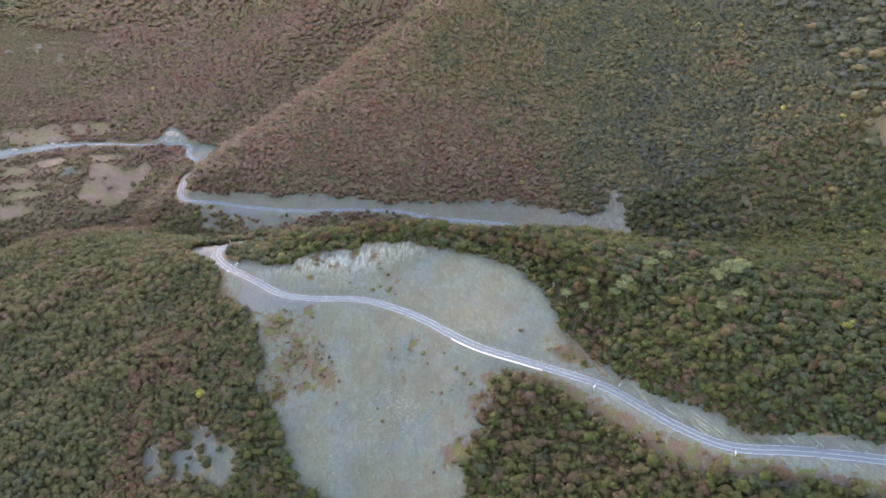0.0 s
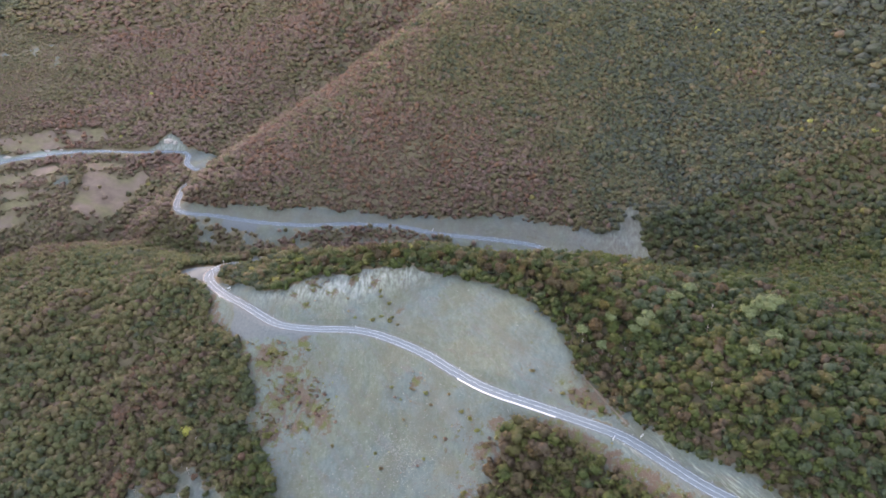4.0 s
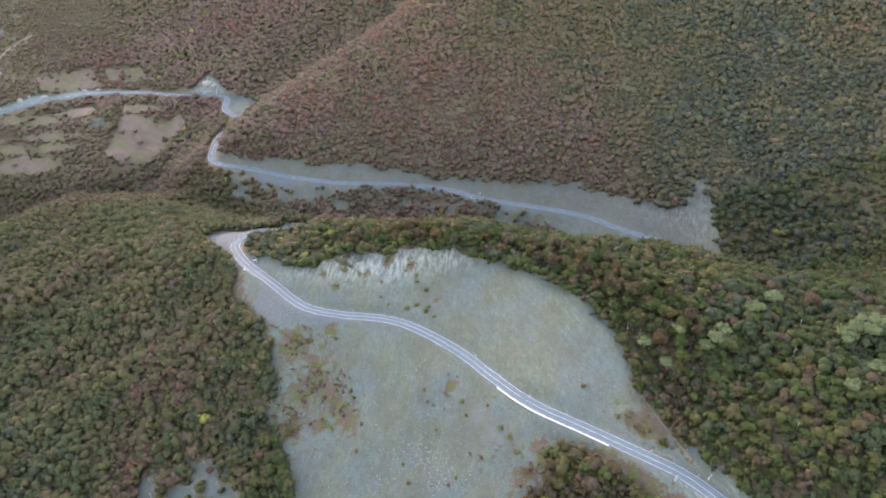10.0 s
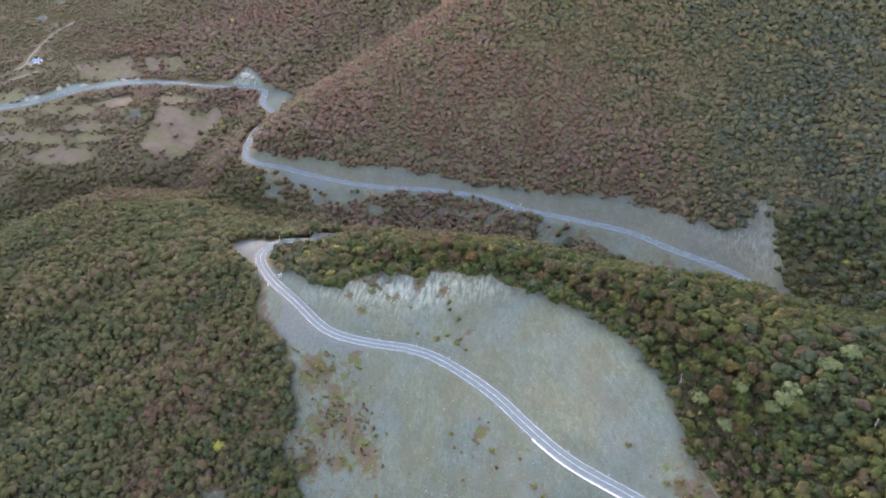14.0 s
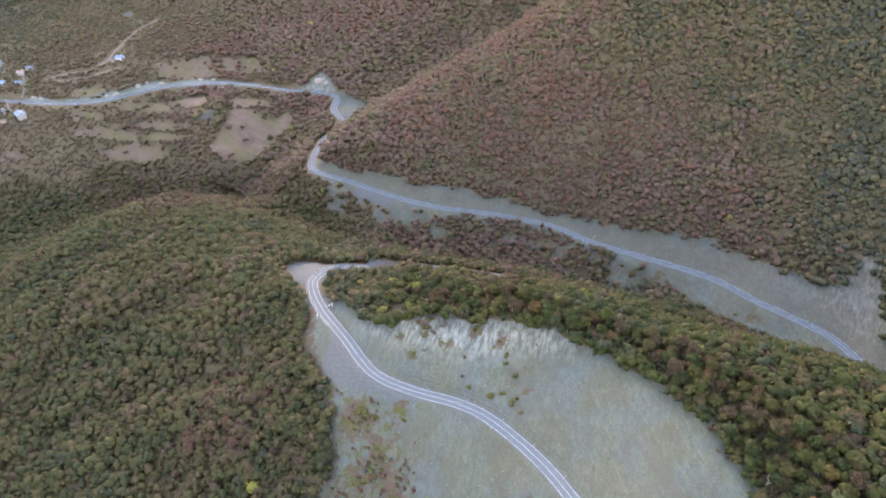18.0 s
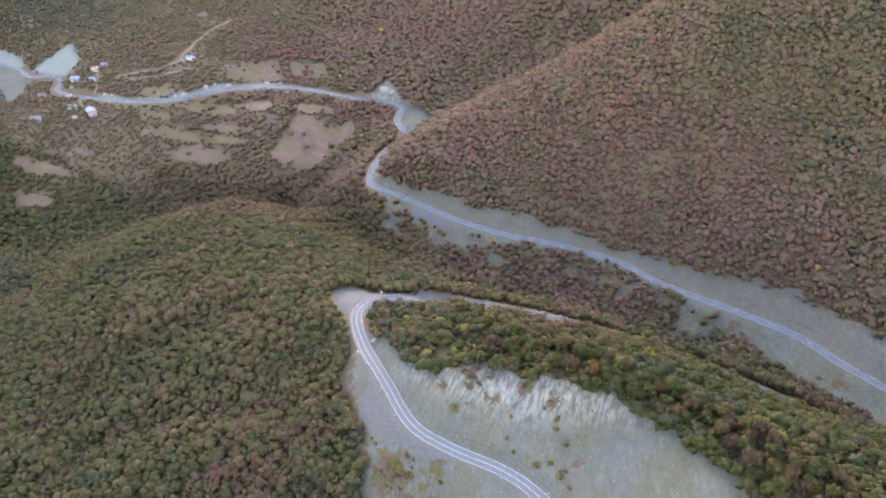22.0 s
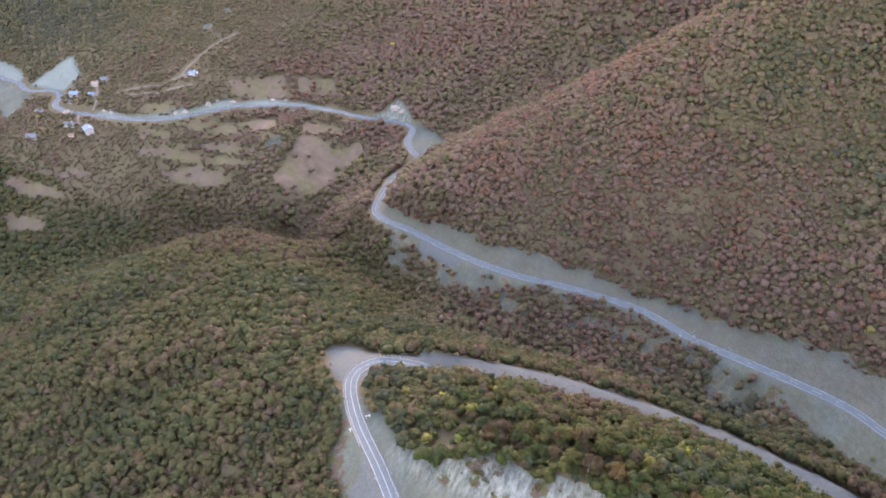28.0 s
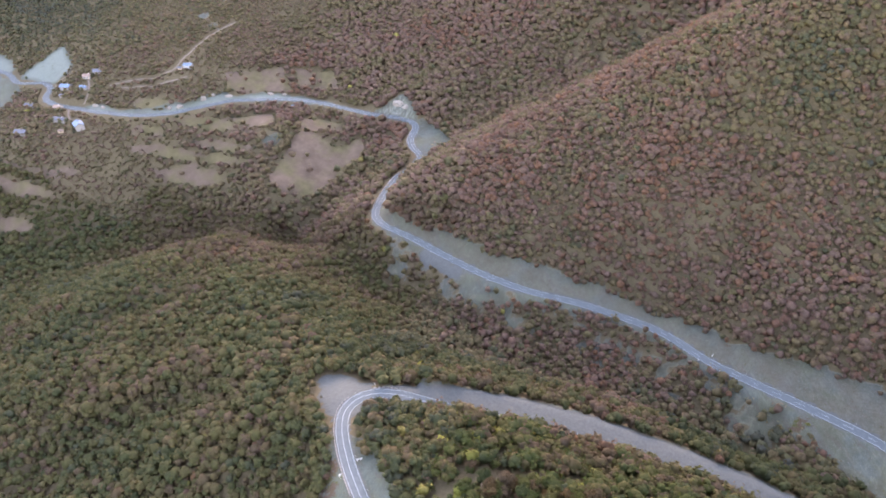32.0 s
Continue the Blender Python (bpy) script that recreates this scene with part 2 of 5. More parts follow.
SCRUB_LEAVES = leaf_material("scrub_leaves", True, (0.0, (0.078, 0.054, 0.034)), (0.2, (0.086, 0.066, 0.034)), (0.42, (0.080, 0.080, 0.028)), (0.8, (0.070, 0.084, 0.026)), (1.0, (0.105, 0.115, 0.028)))
PALE_BARK = plain("pale_dead_wood", (0.19, 0.18, 0.165), 0.95)
BARK = plain("bark", (0.22, 0.20, 0.175), 0.95)


def asphalt_material():
    m = Nodes("asphalt", 0.92)
    m.bsdf.inputs["Specular IOR Level"].default_value = 0.1
    c = m.ramp(m.noise(2.5, 5, 0.6), (0.3, (0.036, 0.056, 0.064)), (0.7, (0.047, 0.070, 0.079)))
    m.colour(c).bump(m.noise(0.2, 3), 0.2, 0.02)
    return m.mat


ASPHALT = asphalt_material()
PAINT = plain("road_paint", (0.19, 0.24, 0.26), 0.6, 0, 0.12, 1.5)
STEEL = plain("galvanised_steel", (0.62, 0.64, 0.66), 0.45, 0.6)
CONCRETE = plain("concrete", (0.34, 0.345, 0.335), 0.9)
WHITE = plain("white_paint", (0.27, 0.305, 0.32), 0.7)
ROOF_BLUE = plain("blue_tin_roof", (0.048, 0.105, 0.165), 0.7, 0.0)
ROOF_GREY = plain("grey_slate_roof", (0.050, 0.066, 0.085), 0.8)
ROOF_TAN = plain("pale_tile_roof", (0.125, 0.100, 0.085), 0.85)
WALL = plain("plaster", (0.150, 0.155, 0.150), 0.9)
DARK = plain("dark_glass", (0.04, 0.045, 0.05), 0.2)
WOOD = plain("weathered_wood", (0.24, 0.19, 0.14), 0.9)
PEBBLE = plain("loose_shale", (0.125, 0.128, 0.118), 0.95)
STONE = plain("grey_stone", (0.135, 0.135, 0.125), 0.95)


# ---- mesh helpers ----
def mesh_from(name, verts, quads=None, tris=None, smooth=False):
    """A mesh from arrays of vertices and of faces."""
    me = bpy.data.meshes.new(name)
    verts = np.asarray(verts, np.float32)
    me.vertices.add(len(verts))
    me.vertices.foreach_set("co", verts.ravel())
    loops, sizes = [], []
    for f in (quads, tris):
        if f is not None and len(f):
            f = np.asarray(f, np.int32)
            loops.append(f.ravel()), sizes.append(np.full(len(f), f.shape[1], np.int32))
    loops, sizes = np.concatenate(loops), np.concatenate(sizes)
    me.loops.add(len(loops))
    me.loops.foreach_set("vertex_index", loops)
    me.polygons.add(len(sizes))
    me.polygons.foreach_set("loop_start", np.concatenate([[0], np.cumsum(sizes)[:-1]]).astype(np.int32))
    me.polygons.foreach_set("use_smooth", np.full(len(sizes), smooth))
    me.update(calc_edges=True)
    return me


def attribute(me, name, values):
    a = me.attributes.new(name, "FLOAT", "POINT")
    a.data.foreach_set("value", np.asarray(values, np.float32))


def part(name, bm, material, parent=None, label=""):
    me = bpy.data.meshes.new(name)
    bm.to_mesh(me)
    bm.free()
    me.materials.append(material)
    ob = new(name, me)
    ob.parent = parent
    return tagged(ob, label)


def box(size, at=(0, 0, 0), turn=0.0, bevel=0.0, bm=None):
    """A box with its base's middle at a place, turned about z."""
    bm = bm or bmesh.new()
    m = Matrix.Translation(at) @ Matrix.Rotation(turn, 4, "Z") @ Matrix.Translation((0, 0, size[2] / 2)) @ Matrix.Diagonal((*size, 1))
    made = bmesh.ops.create_cube(bm, size=1, matrix=m)["verts"]
    if bevel:
        edges = list({e for v in made for e in v.link_edges})
        bmesh.ops.bevel(bm, geom=edges, offset=bevel, segments=1, affect="EDGES")
    return bm


def empty(name, at, turn=0.0, label="", category="", group=""):
    ob = new(name)
    ob.matrix_world = Matrix.Translation(at) @ Matrix.Rotation(turn, 4, "Z")
    return tagged(ob, label, category, group)


# ---- landform: a thin-plate sheet through ridges, slopes, streams and roads, then cut and fill along the roads ----
# near road: comes in high on the right, crosses the scree, rounds the spur and goes back behind the ridge
NEAR_ROAD = [(330, 205, 155), (270, 232, 151), (217, 249, 147), (181, 258, 144), (148, 264, 141), (126, 281, 139), (108, 303, 137), (93, 319, 136), (74, 331, 135),
             (50, 346, 133), (24, 362, 131), (4, 381, 129), (-18, 405, 126), (-47, 427, 123), (-68, 436, 121), (-97, 441, 118), (-123, 450, 116),
             (-151, 476, 113), (-177, 500, 110), (-194, 521, 108), (-199, 536, 106), (-193, 549, 105), (-178, 557, 103)]
BACK_ROAD = [(-178, 557, 103), (-150, 563, 99), (-118, 571, 95), (-86, 577, 92), (-54, 580, 89), (-22, 581, 86), (10, 580, 83), (60, 573, 79),
             (110, 564, 75), (150, 562, 72), (172, 570, 70), (173, 584, 70)]
FAR_ROAD = [(173, 584, 70), (168, 600, 69), (157, 617, 68), (134, 633, 67), (109, 650, 65), (83, 671, 63), (49, 683, 62), (14, 694, 60), (-18, 705, 58), (-52, 722, 57),
            (-86, 730, 55), (-121, 733, 54), (-156, 734, 52), (-192, 739, 51), (-232, 751, 49), (-275, 766, 48), (-309, 776, 46), (-325, 787, 46), (-333, 810, 45),
            (-338, 836, 44), (-341, 861, 43), (-336, 890, 43), (-339, 912, 43), (-354, 924, 44), (-366, 942, 44), (-370, 963, 45), (-380, 976, 46)]
VILLAGE_ROAD = [(-380, 976, 46), (-408, 980, 46), (-430, 976, 46), (-471, 977, 46), (-512, 977, 47), (-549, 969, 47), (-581, 954, 47), (-607, 936, 48), (-628, 910, 48),
                (-655, 878, 47), (-690, 860, 46), (-732, 852, 45), (-776, 848, 44), (-816, 848, 44), (-838, 860, 43), (-852, 880, 43), (-878, 890, 43),
                (-907, 877, 43), (-947, 893, 43), (-1000, 897, 43), (-1080, 905, 44)]
NEAR_RIDGE = [(-160, 530, 112), (-110, 512, 128), (-41, 490, 145), (25, 468, 152), (90, 445, 157), (150, 425, 162), (230, 420, 161), (320, 415, 162), (60, 420, 152),
              (-155, 550, 110), (-138, 548, 117), (-122, 554, 115), (-80, 553, 115), (-45, 554, 115), (-8, 552, 114), (32, 547, 115), (72, 541, 114), (112, 533, 112), (145, 535, 103), (-90, 538, 122), (-50, 539, 125), (-10, 537, 125), (30, 530, 122)]
CLIFF_FOOT = [(-72, 456, 124), (-100, 460, 122), (-40, 448, 127), (20, 392, 134), (-40, 398, 120), (172, 636, 104)]
RIGHT_SLOPE = [(143, 350, 159), (157, 300, 158), (123, 332, 153), (94, 362, 146), (175, 371, 166), (260, 330, 172), (220, 290, 163), (320, 260, 178), (420, 200, 185)]
FRONT_SLOPE = [(12, 344, 124), (-24, 359, 107), (-120, 411, 88), (-36, 300, 75), (36, 275, 105), (121, 245, 125), (201, 222, 132), (-100, 330, 66), (-60, 200, 20),
               (100, 150, 75), (280, 120, 100), (-200, 250, 5), (-350, 300, -10)]
LEFT_HILL = [(-266, 486, 68), (-209, 480, 89), (-349, 479, 37), (-316, 416, 30), (-386, 511, 43), (-398, 562, 51), (-250, 590, 85), (-310, 660, 55), (-375, 710, 36),
             (-447, 722, 28), (-480, 590, 33), (-560, 605, -2), (-520, 660, 12), (-220, 400, 50)]
STREAM = [(-720, 600, -48), (-610, 712, -36), (-520, 768, -30), (-430, 796, -18), (-370, 785, 4), (-290, 725, 22), (-187, 692, 30), (-110, 668, 33), (-32, 652, 38),
          (60, 635, 48), (130, 596, 63), (210, 565, 82), (249, 568, 100), (330, 560, 128)]
FIELDS = [(-468, 820, 22), (-460, 862, 21), (-570, 853, 18), (-763, 731, 6), (-494, 901, 42), (-532, 955, 44), (-804, 790, 33), (-734, 818, 41), (-960, 780, 25)]
FAR_HILL = [(-405, 992, 63), (-428, 990, 53), (-384, 992, 54), (-405, 1012, 60), (-528, 1009, 53), (-678, 947, 76), (-654, 1225, 122), (-222, 1023, 92), (-300, 960, 60), (-140, 1085, 135), (-50, 1130, 180), (60, 1170, 225), (-300, 1090, 108), (-215, 1150, 165), (-120, 1230, 240), (0, 1300, 310), (-884, 925, 68), (-900, 1100, 130),
            (-1150, 1000, 110), (-1100, 1300, 220), (-800, 1400, 190), (-500, 1400, 190), (-300, 1250, 180), (-560, 1100, 78)]
MOUNTAIN = [(-290, 800, 62), (-213, 788, 84), (-57, 861, 165), (29, 727, 92), (90, 709, 95), (63, 827, 155), (146, 824, 178), (-150, 900, 138), (-256, 862, 96), (-240, 898, 103), (-206, 915, 122), (-180, 940, 133), (-110, 975, 184),
            (0, 1000, 250), (150, 1000, 265), (150, 1330, 380), (299, 641, 152), (272, 773, 182), (300, 950, 260), (450, 800, 270),
            (450, 620, 210), (400, 450, 175), (195, 650, 112)]


def smooth_line(points, step=2.0):
    """A Catmull-Rom line through the points, at even steps."""
    p = np.array(points, float)
    p = np.vstack([2 * p[0] - p[1], p, 2 * p[-1] - p[-2]])
    out = []
    for i in range(1, len(p) - 2):
        a, b, c, d = p[i - 1], p[i], p[i + 1], p[i + 2]
        n = max(2, int(np.linalg.norm(c - b) / step))
        for u in np.arange(n) / n:
            out.append(0.5 * (2 * b + (c - a) * u + (2 * a - 5 * b + 4 * c - d) * u * u + (3 * b - a - 3 * c + d) * u ** 3))
    out.append(p[-2])
    out = np.array(out)
    for _ in range(6):
        out[1:-1] = 0.25 * out[:-2] + 0.5 * out[1:-1] + 0.25 * out[2:]
    return out


ROAD = smooth_line(NEAR_ROAD[:-1] + BACK_ROAD[:-1] + FAR_ROAD[:-1] + VILLAGE_ROAD)
KNOTS = np.array([p for line in (NEAR_RIDGE, CLIFF_FOOT, RIGHT_SLOPE, FRONT_SLOPE, LEFT_HILL, STREAM, FIELDS, FAR_HILL, MOUNTAIN) for p in line]
                 + [tuple(q) for q in ROAD[::16]], float)


def plate(a, b):
    r2 = ((a[:, None, 0] - b[None, :, 0]) ** 2 + (a[:, None, 1] - b[None, :, 1]) ** 2) / 1e4
    return 0.5 * r2 * np.log(r2 + 1e-9)


def plate_weights():
    n = len(KNOTS)
    m = np.zeros((n + 3, n + 3))
    m[:n, :n] = plate(KNOTS, KNOTS) + 0.02 * np.eye(n)
    m[:n, n], m[:n, n + 1:] = 1, KNOTS[:, :2] / 100
    m[n:, :n] = m[:n, n:].T
    return np.linalg.solve(m, np.append(KNOTS[:, 2], (0, 0, 0)))


WEIGHTS = plate_weights()


def hash2(ix, iy, seed):
    v = np.sin(ix * 127.1 + iy * 311.7 + seed * 74.7) * 43758.5453
    return v - np.floor(v)


def value_noise(x, y, size, seed=0):
    """Smooth noise from -1 to 1, with bumps of the given size."""
    u, v = x / size, y / size
    i, j = np.floor(u), np.floor(v)
    f, g = u - i, v - j
    f, g = f * f * (3 - 2 * f), g * g * (3 - 2 * g)
    top = hash2(i, j, seed) * (1 - f) + hash2(i + 1, j, seed) * f
    low = hash2(i, j + 1, seed) * (1 - f) + hash2(i + 1, j + 1, seed) * f
    return 2 * (top * (1 - g) + low * g) - 1


def road_near(x, y):
    """Distance to the road's middle line in plan, and the index of the nearest place on it."""
    d, k = np.full(len(x), 1e9), np.zeros(len(x), int)
    for s in range(0, len(x), 20000):
        e = s + 20000
        q = (x[s:e, None] - ROAD[None, :, 0]) ** 2 + (y[s:e, None] - ROAD[None, :, 1]) ** 2
        k[s:e] = q.argmin(1)
        d[s:e] = np.sqrt(q.min(1))
    return d, k


HALF = 3.9
# gullies in the woods: a line in plan, depth, half width
GULLIES = (([(-352, 425), (-321, 444), (-287, 455), (-259, 457), (-236, 464)], 6.5, 11), ([(233, 800), (229, 736), (229, 704), (225, 672), (228, 646)], 6.0, 11),
           ([(-400, 470), (-372, 500), (-340, 522), (-300, 538)], 5.0, 12), ([(300, 860), (318, 780), (322, 720), (300, 660)], 6.0, 13),
           ([(60, 930), (82, 860), (100, 790), (112, 730)], 4.5, 12), ([(-60, 900), (-30, 840), (-12, 780)], 4.0, 12), ([(-470, 560), (-440, 590), (-405, 610)], 4.0, 12))


def line_near(x, y, line):
    """Distance in plan to a line of straight pieces."""
    p = np.array(line, float)
    d = np.full(len(x), 1e9)
    for (ax, ay), (bx, by) in zip(p[:-1], p[1:]):
        ex, ey = bx - ax, by - ay
        u = np.clip(((x - ax) * ex + (y - ay) * ey) / (ex * ex + ey * ey), 0, 1)
        d = np.minimum(d, np.hypot(x - ax - u * ex, y - ay - u * ey))
    return d


def height(x, y):
    """The ground's height at arrays of places in plan."""
    x, y = np.asarray(x, float), np.asarray(y, float)
    h = np.empty(len(x))
    for s in range(0, len(x), 20000):
        e = s + 20000
        a = np.stack([x[s:e], y[s:e]], 1)
        h[s:e] = plate(a, KNOTS) @ WEIGHTS[:-3] + WEIGHTS[-3] + a @ WEIGHTS[-2:] / 100
    far = np.clip((np.hypot(x + 250, y - 650) - 900) / 700, 0, 1)
    h = h * (1 - far) + far * (260 + 90 * value_noise(x, y, 700, 3))
    h = np.clip(h, -60, 700)
    h += 3.0 * value_noise(x, y, 60, 5) + 1.4 * value_noise(x, y, 23, 6) + 0.5 * value_noise(x, y, 8, 7)
    # gullies on the woods' slopes, and ribs and crags on the open cliff
    wooded = np.clip((y - 640) / 60, 0, 1) * np.clip((x + 300) / 60, 0, 1) + np.clip((-190 - x) / 60, 0, 1) * np.clip((720 - y) / 40, 0, 1)
    h -= (2.2 + 3.0 * np.clip(wooded, 0, 1)) * np.maximum(0, 1 - 2.6 * np.abs(value_noise(x + 0.5 * y, y * 0.35, 46, 8)))
    for line, deep, wide in GULLIES:
        h -= deep * np.exp(-(line_near(x, y, line) / wide) ** 2)
    cliff = np.exp(-((x + 75) / 55) ** 2) * np.clip((y - 452) / 12, 0, 1) * np.clip((500 - y) / 10, 0, 1)
    h += cliff * (2.8 * np.abs(value_noise(x, y * 0.3, 9, 9)) + 1.4 * value_noise(x, y * 0.6, 4.5, 10))
    # rills down the scree
    scree = np.clip(1 - np.hypot((x + 40) / 90, (y - 355) / 95) ** 4, 0, 1)
    h -= scree * (1.3 * np.maximum(0, 1 - 4 * np.abs(value_noise(x + 0.25 * y, y * 0.22, 13, 15))) + 0.5 * np.abs(value_noise(x, y * 0.35, 5, 16)))
    # broken ground on the scrubby rib
    rib = np.exp(-(((x + 112) / 24) ** 2 + ((y - 398) / 30) ** 2) ** 2)
    h += rib * (2.8 * np.abs(value_noise(x - 0.4 * y, y * 0.5, 8, 17)) + 0.7 * value_noise(x, y, 3.6, 18))
    h += np.exp(-(((x + 30) / 110) ** 2 + ((y - 390) / 110) ** 2) ** 3) * 0.22 * value_noise(x, y, 3.7, 19)
    d, k = road_near(x, y)
    z = ROAD[k, 2]
    over = np.maximum(d - HALF - 1.9, 0)
    behind = (ROAD[k, 1] > 557) & (ROAD[k, 1] < 592) & (ROAD[k, 0] > -165) & (ROAD[k, 0] < 150)
    h = np.minimum(h, z + over * np.where(behind & (y < ROAD[k, 1]), 1.7, 0.95) + np.where(over > 0, 0.0, -0.12))
    # a broad shoulder on the outer side of the back road
    back = (ROAD[k, 1] > 557) & (ROAD[k, 1] < 592) & (ROAD[k, 0] > -170) & (ROAD[k, 0] < 150) & (y > ROAD[k, 1])
    fall = np.where(back, 0.10 * np.minimum(over, 12) + 0.72 * np.maximum(over - 12, 0), 0.72 * over)
    h = np.maximum(h, z - fall - 0.12)
    h += np.where(back & (d < 30), 0.9 * np.exp(-((over - 11) / 1.4) ** 2), 0)
    return h


# ---- what covers the ground: outlines in plan ----
SCAR = [(-168, 508), (-147, 489), (-134, 482), (-121, 480), (-111, 482), (-98, 491), (-78, 484), (-60, 481), (-42, 481), (-21, 477), (5, 466), (30, 443), (48, 428), (59, 414),
        (66, 400), (70, 386), (73, 369), (84, 355), (94, 334), (60, 332), (42, 334), (31, 335), (22, 315), (13, 290), (5, 268), (-20, 268), (-60, 290), (-80, 304), (-102, 329),
        (-114, 358), (-131, 381), (-131, 400), (-136, 420), (-146, 436), (-159, 452), (-180, 470), (-184, 490), (-194, 518)]
PULL_OUT = [(-228, 556), (-218, 560), (-197, 559), (-190, 550), (-195, 520), (-208, 527), (-222, 540)]
LAY_BY = [(-163, 462), (-150, 446), (-125, 436), (-90, 432), (-90, 441), (-125, 451), (-160, 480)]
RIGHT_CUT = [(94, 334), (103, 324), (113, 309), (132, 288), (151, 276), (171, 268), (188, 264), (220, 256), (260, 240), (240, 232), (181, 252), (148, 258), (122, 276), (104, 298), (88, 316)]
FAR_CUT = [(-325, 800), (-312, 788), (-293, 780), (-260, 774), (-224, 764), (-201, 757), (-181, 755), (-152, 750), (-124, 747), (-97, 745), (-71, 740), (-46, 733), (-18, 721), (6, 712), (26, 708), (53, 703), (77, 698), (101, 685),
           (126, 666), (151, 650), (161, 648), (171, 655), (178, 662), (185, 645), (185, 625), (184, 606), (190, 585), (176, 572), (150, 585), (115, 612), (86, 632), (54, 657), (29, 676),
           (-20, 698), (-50, 716), (-86, 724), (-156, 728), (-230, 743), (-275, 760), (-318, 776)]
CONE = [(-430, 983), (-418, 993), (-408, 1006), (-398, 1000), (-384, 988), (-380, 980), (-405, 978)]
S_BANK = [(-372, 981), (-345, 966), (-322, 950), (-312, 926), (-332, 914), (-352, 930), (-364, 950)]
VILLAGE_SCAR = [(-915, 890), (-913, 904), (-901, 922), (-881, 938), (-862, 924), (-846, 914), (-842, 904), (-856, 894), (-890, 892)]
VILLAGE_SCAR_WEST = [(-1060, 905), (-1040, 925), (-985, 920), (-945, 905), (-950, 893), (-1000, 895)]
VILLAGE_BANK = [(-985, 890), (-935, 880), (-898, 868), (-886, 838), (-872, 816), (-895, 822), (-930, 845), (-990, 850)]
BACK_BANK = [(-186, 562), (-155, 580), (-122, 593), (-89, 599), (-58, 603), (-25, 604), (10, 603), (60, 595), (110, 583), (150, 576), (150, 555), (110, 559), (60, 568),
             (10, 575), (-25, 576), (-58, 575), (-89, 572), (-122, 566), (-155, 558)]
BARE = (SCAR, RIGHT_CUT, FAR_CUT, CONE, S_BANK, VILLAGE_SCAR, VILLAGE_SCAR_WEST, VILLAGE_BANK, BACK_BANK)
GRAVEL = (PULL_OUT, LAY_BY, BACK_BANK, [(-262, 757), (-215, 741), (-216, 733), (-240, 738), (-258, 747)])
ROCK_CUT = [(-762, 853), (-755, 859), (-744, 862), (-718, 860), (-690, 867), (-668, 882), (-655, 893), (-643, 903), (-636, 916), (-630, 932), (-622, 940), (-608, 944), (-594, 960), (-571, 974),
            (-533, 981), (-471, 981), (-471, 977), (-549, 969), (-607, 936), (-655, 878), (-732, 852)]
VALLEY_STRIP = [(62, 331), (76, 322), (90, 310), (104, 295), (120, 276), (140, 261), (165, 254), (200, 244), (240, 231), (270, 222), (262, 216), (230, 226), (190, 239), (160, 246), (138, 252), (116, 264), (98, 286), (82, 304), (66, 320)]
RIB = [(-141, 441), (-116, 431), (-98, 423), (-89, 404), (-79, 386), (-68, 372), (-87, 377), (-103, 371), (-119, 375), (-130, 372), (-139, 383), (-130, 394), (-123, 408), (-130, 422)]
BARE += (VALLEY_STRIP, ROCK_CUT, [(-525, 887), (-511, 892), (-500, 883), (-517, 880)])
# meadows and terraced fields of the village
MEADOWS = (
    [(-676, 823), (-640, 844), (-575, 862), (-530, 857), (-523, 851), (-589, 845), (-667, 820)],
    [(-618, 861), (-591, 877), (-520, 874), (-534, 864), (-593, 862)],
    [(-633, 817), (-596, 842), (-543, 842), (-538, 829), (-594, 815), (-623, 808)],
    [(-483, 828), (-488, 883), (-490, 908), (-476, 919), (-450, 911), (-428, 940), (-411, 920), (-423, 880), (-430, 841), (-459, 822)],
    [(-650, 868), (-629, 893), (-546, 938), (-524, 907), (-592, 887)],
    [(-640, 970), (-589, 1022), (-554, 986), (-622, 948)],
    [(-575, 1027), (-527, 1043), (-500, 1013), (-551, 997)],
    [(-709, 889), (-661, 897), (-664, 880), (-700, 869)],
    [(-511, 925), (-493, 946), (-458, 957), (-453, 939), (-489, 912)],
    [(-679, 850), (-648, 862), (-640, 852), (-682, 833)],
    [(-618, 884), (-593, 908), (-506, 897), (-507, 888), (-561, 891), (-607, 880)],
    [(-786, 730), (-751, 738), (-706, 742), (-701, 735), (-736, 722), (-779, 721)],
    [(-790, 750), (-750, 757), (-712, 766), (-712, 760), (-750, 749), (-785, 743)],
    [(-766, 747), (-705, 777), (-700, 768), (-732, 748)],
    [(-756, 693), (-713, 706), (-695, 696), (-733, 679)],
)
OPEN_GROUND = [(-1020, 760), (-840, 700), (-690, 680), (-540, 790), (-440, 830), (-400, 930), (-500, 1010), (-560, 1060), (-620, 1250), (-760, 1300), (-820, 1050), (-900, 960), (-1040, 900)]
# dirt tracks
TRACKS = (
    [(-768, 857), (-772, 866), (-785, 885), (-800, 898)],
    [(-746, 895), (-715, 903), (-688, 914), (-668, 934)],
    [(-759, 893), (-736, 910), (-708, 919), (-689, 934), (-691, 953), (-694, 978), (-697, 1034), (-692, 1065)],
    [(-736, 824), (-760, 826), (-775, 840)],
    [(-852, 886), (-838, 897), (-822, 912)],
    [(74, 371), (79, 363), (83, 353), (89, 343), (94, 331), (97, 326)],
    [(79, 372), (83, 366), (88, 355), (92, 343), (96, 333)],
)


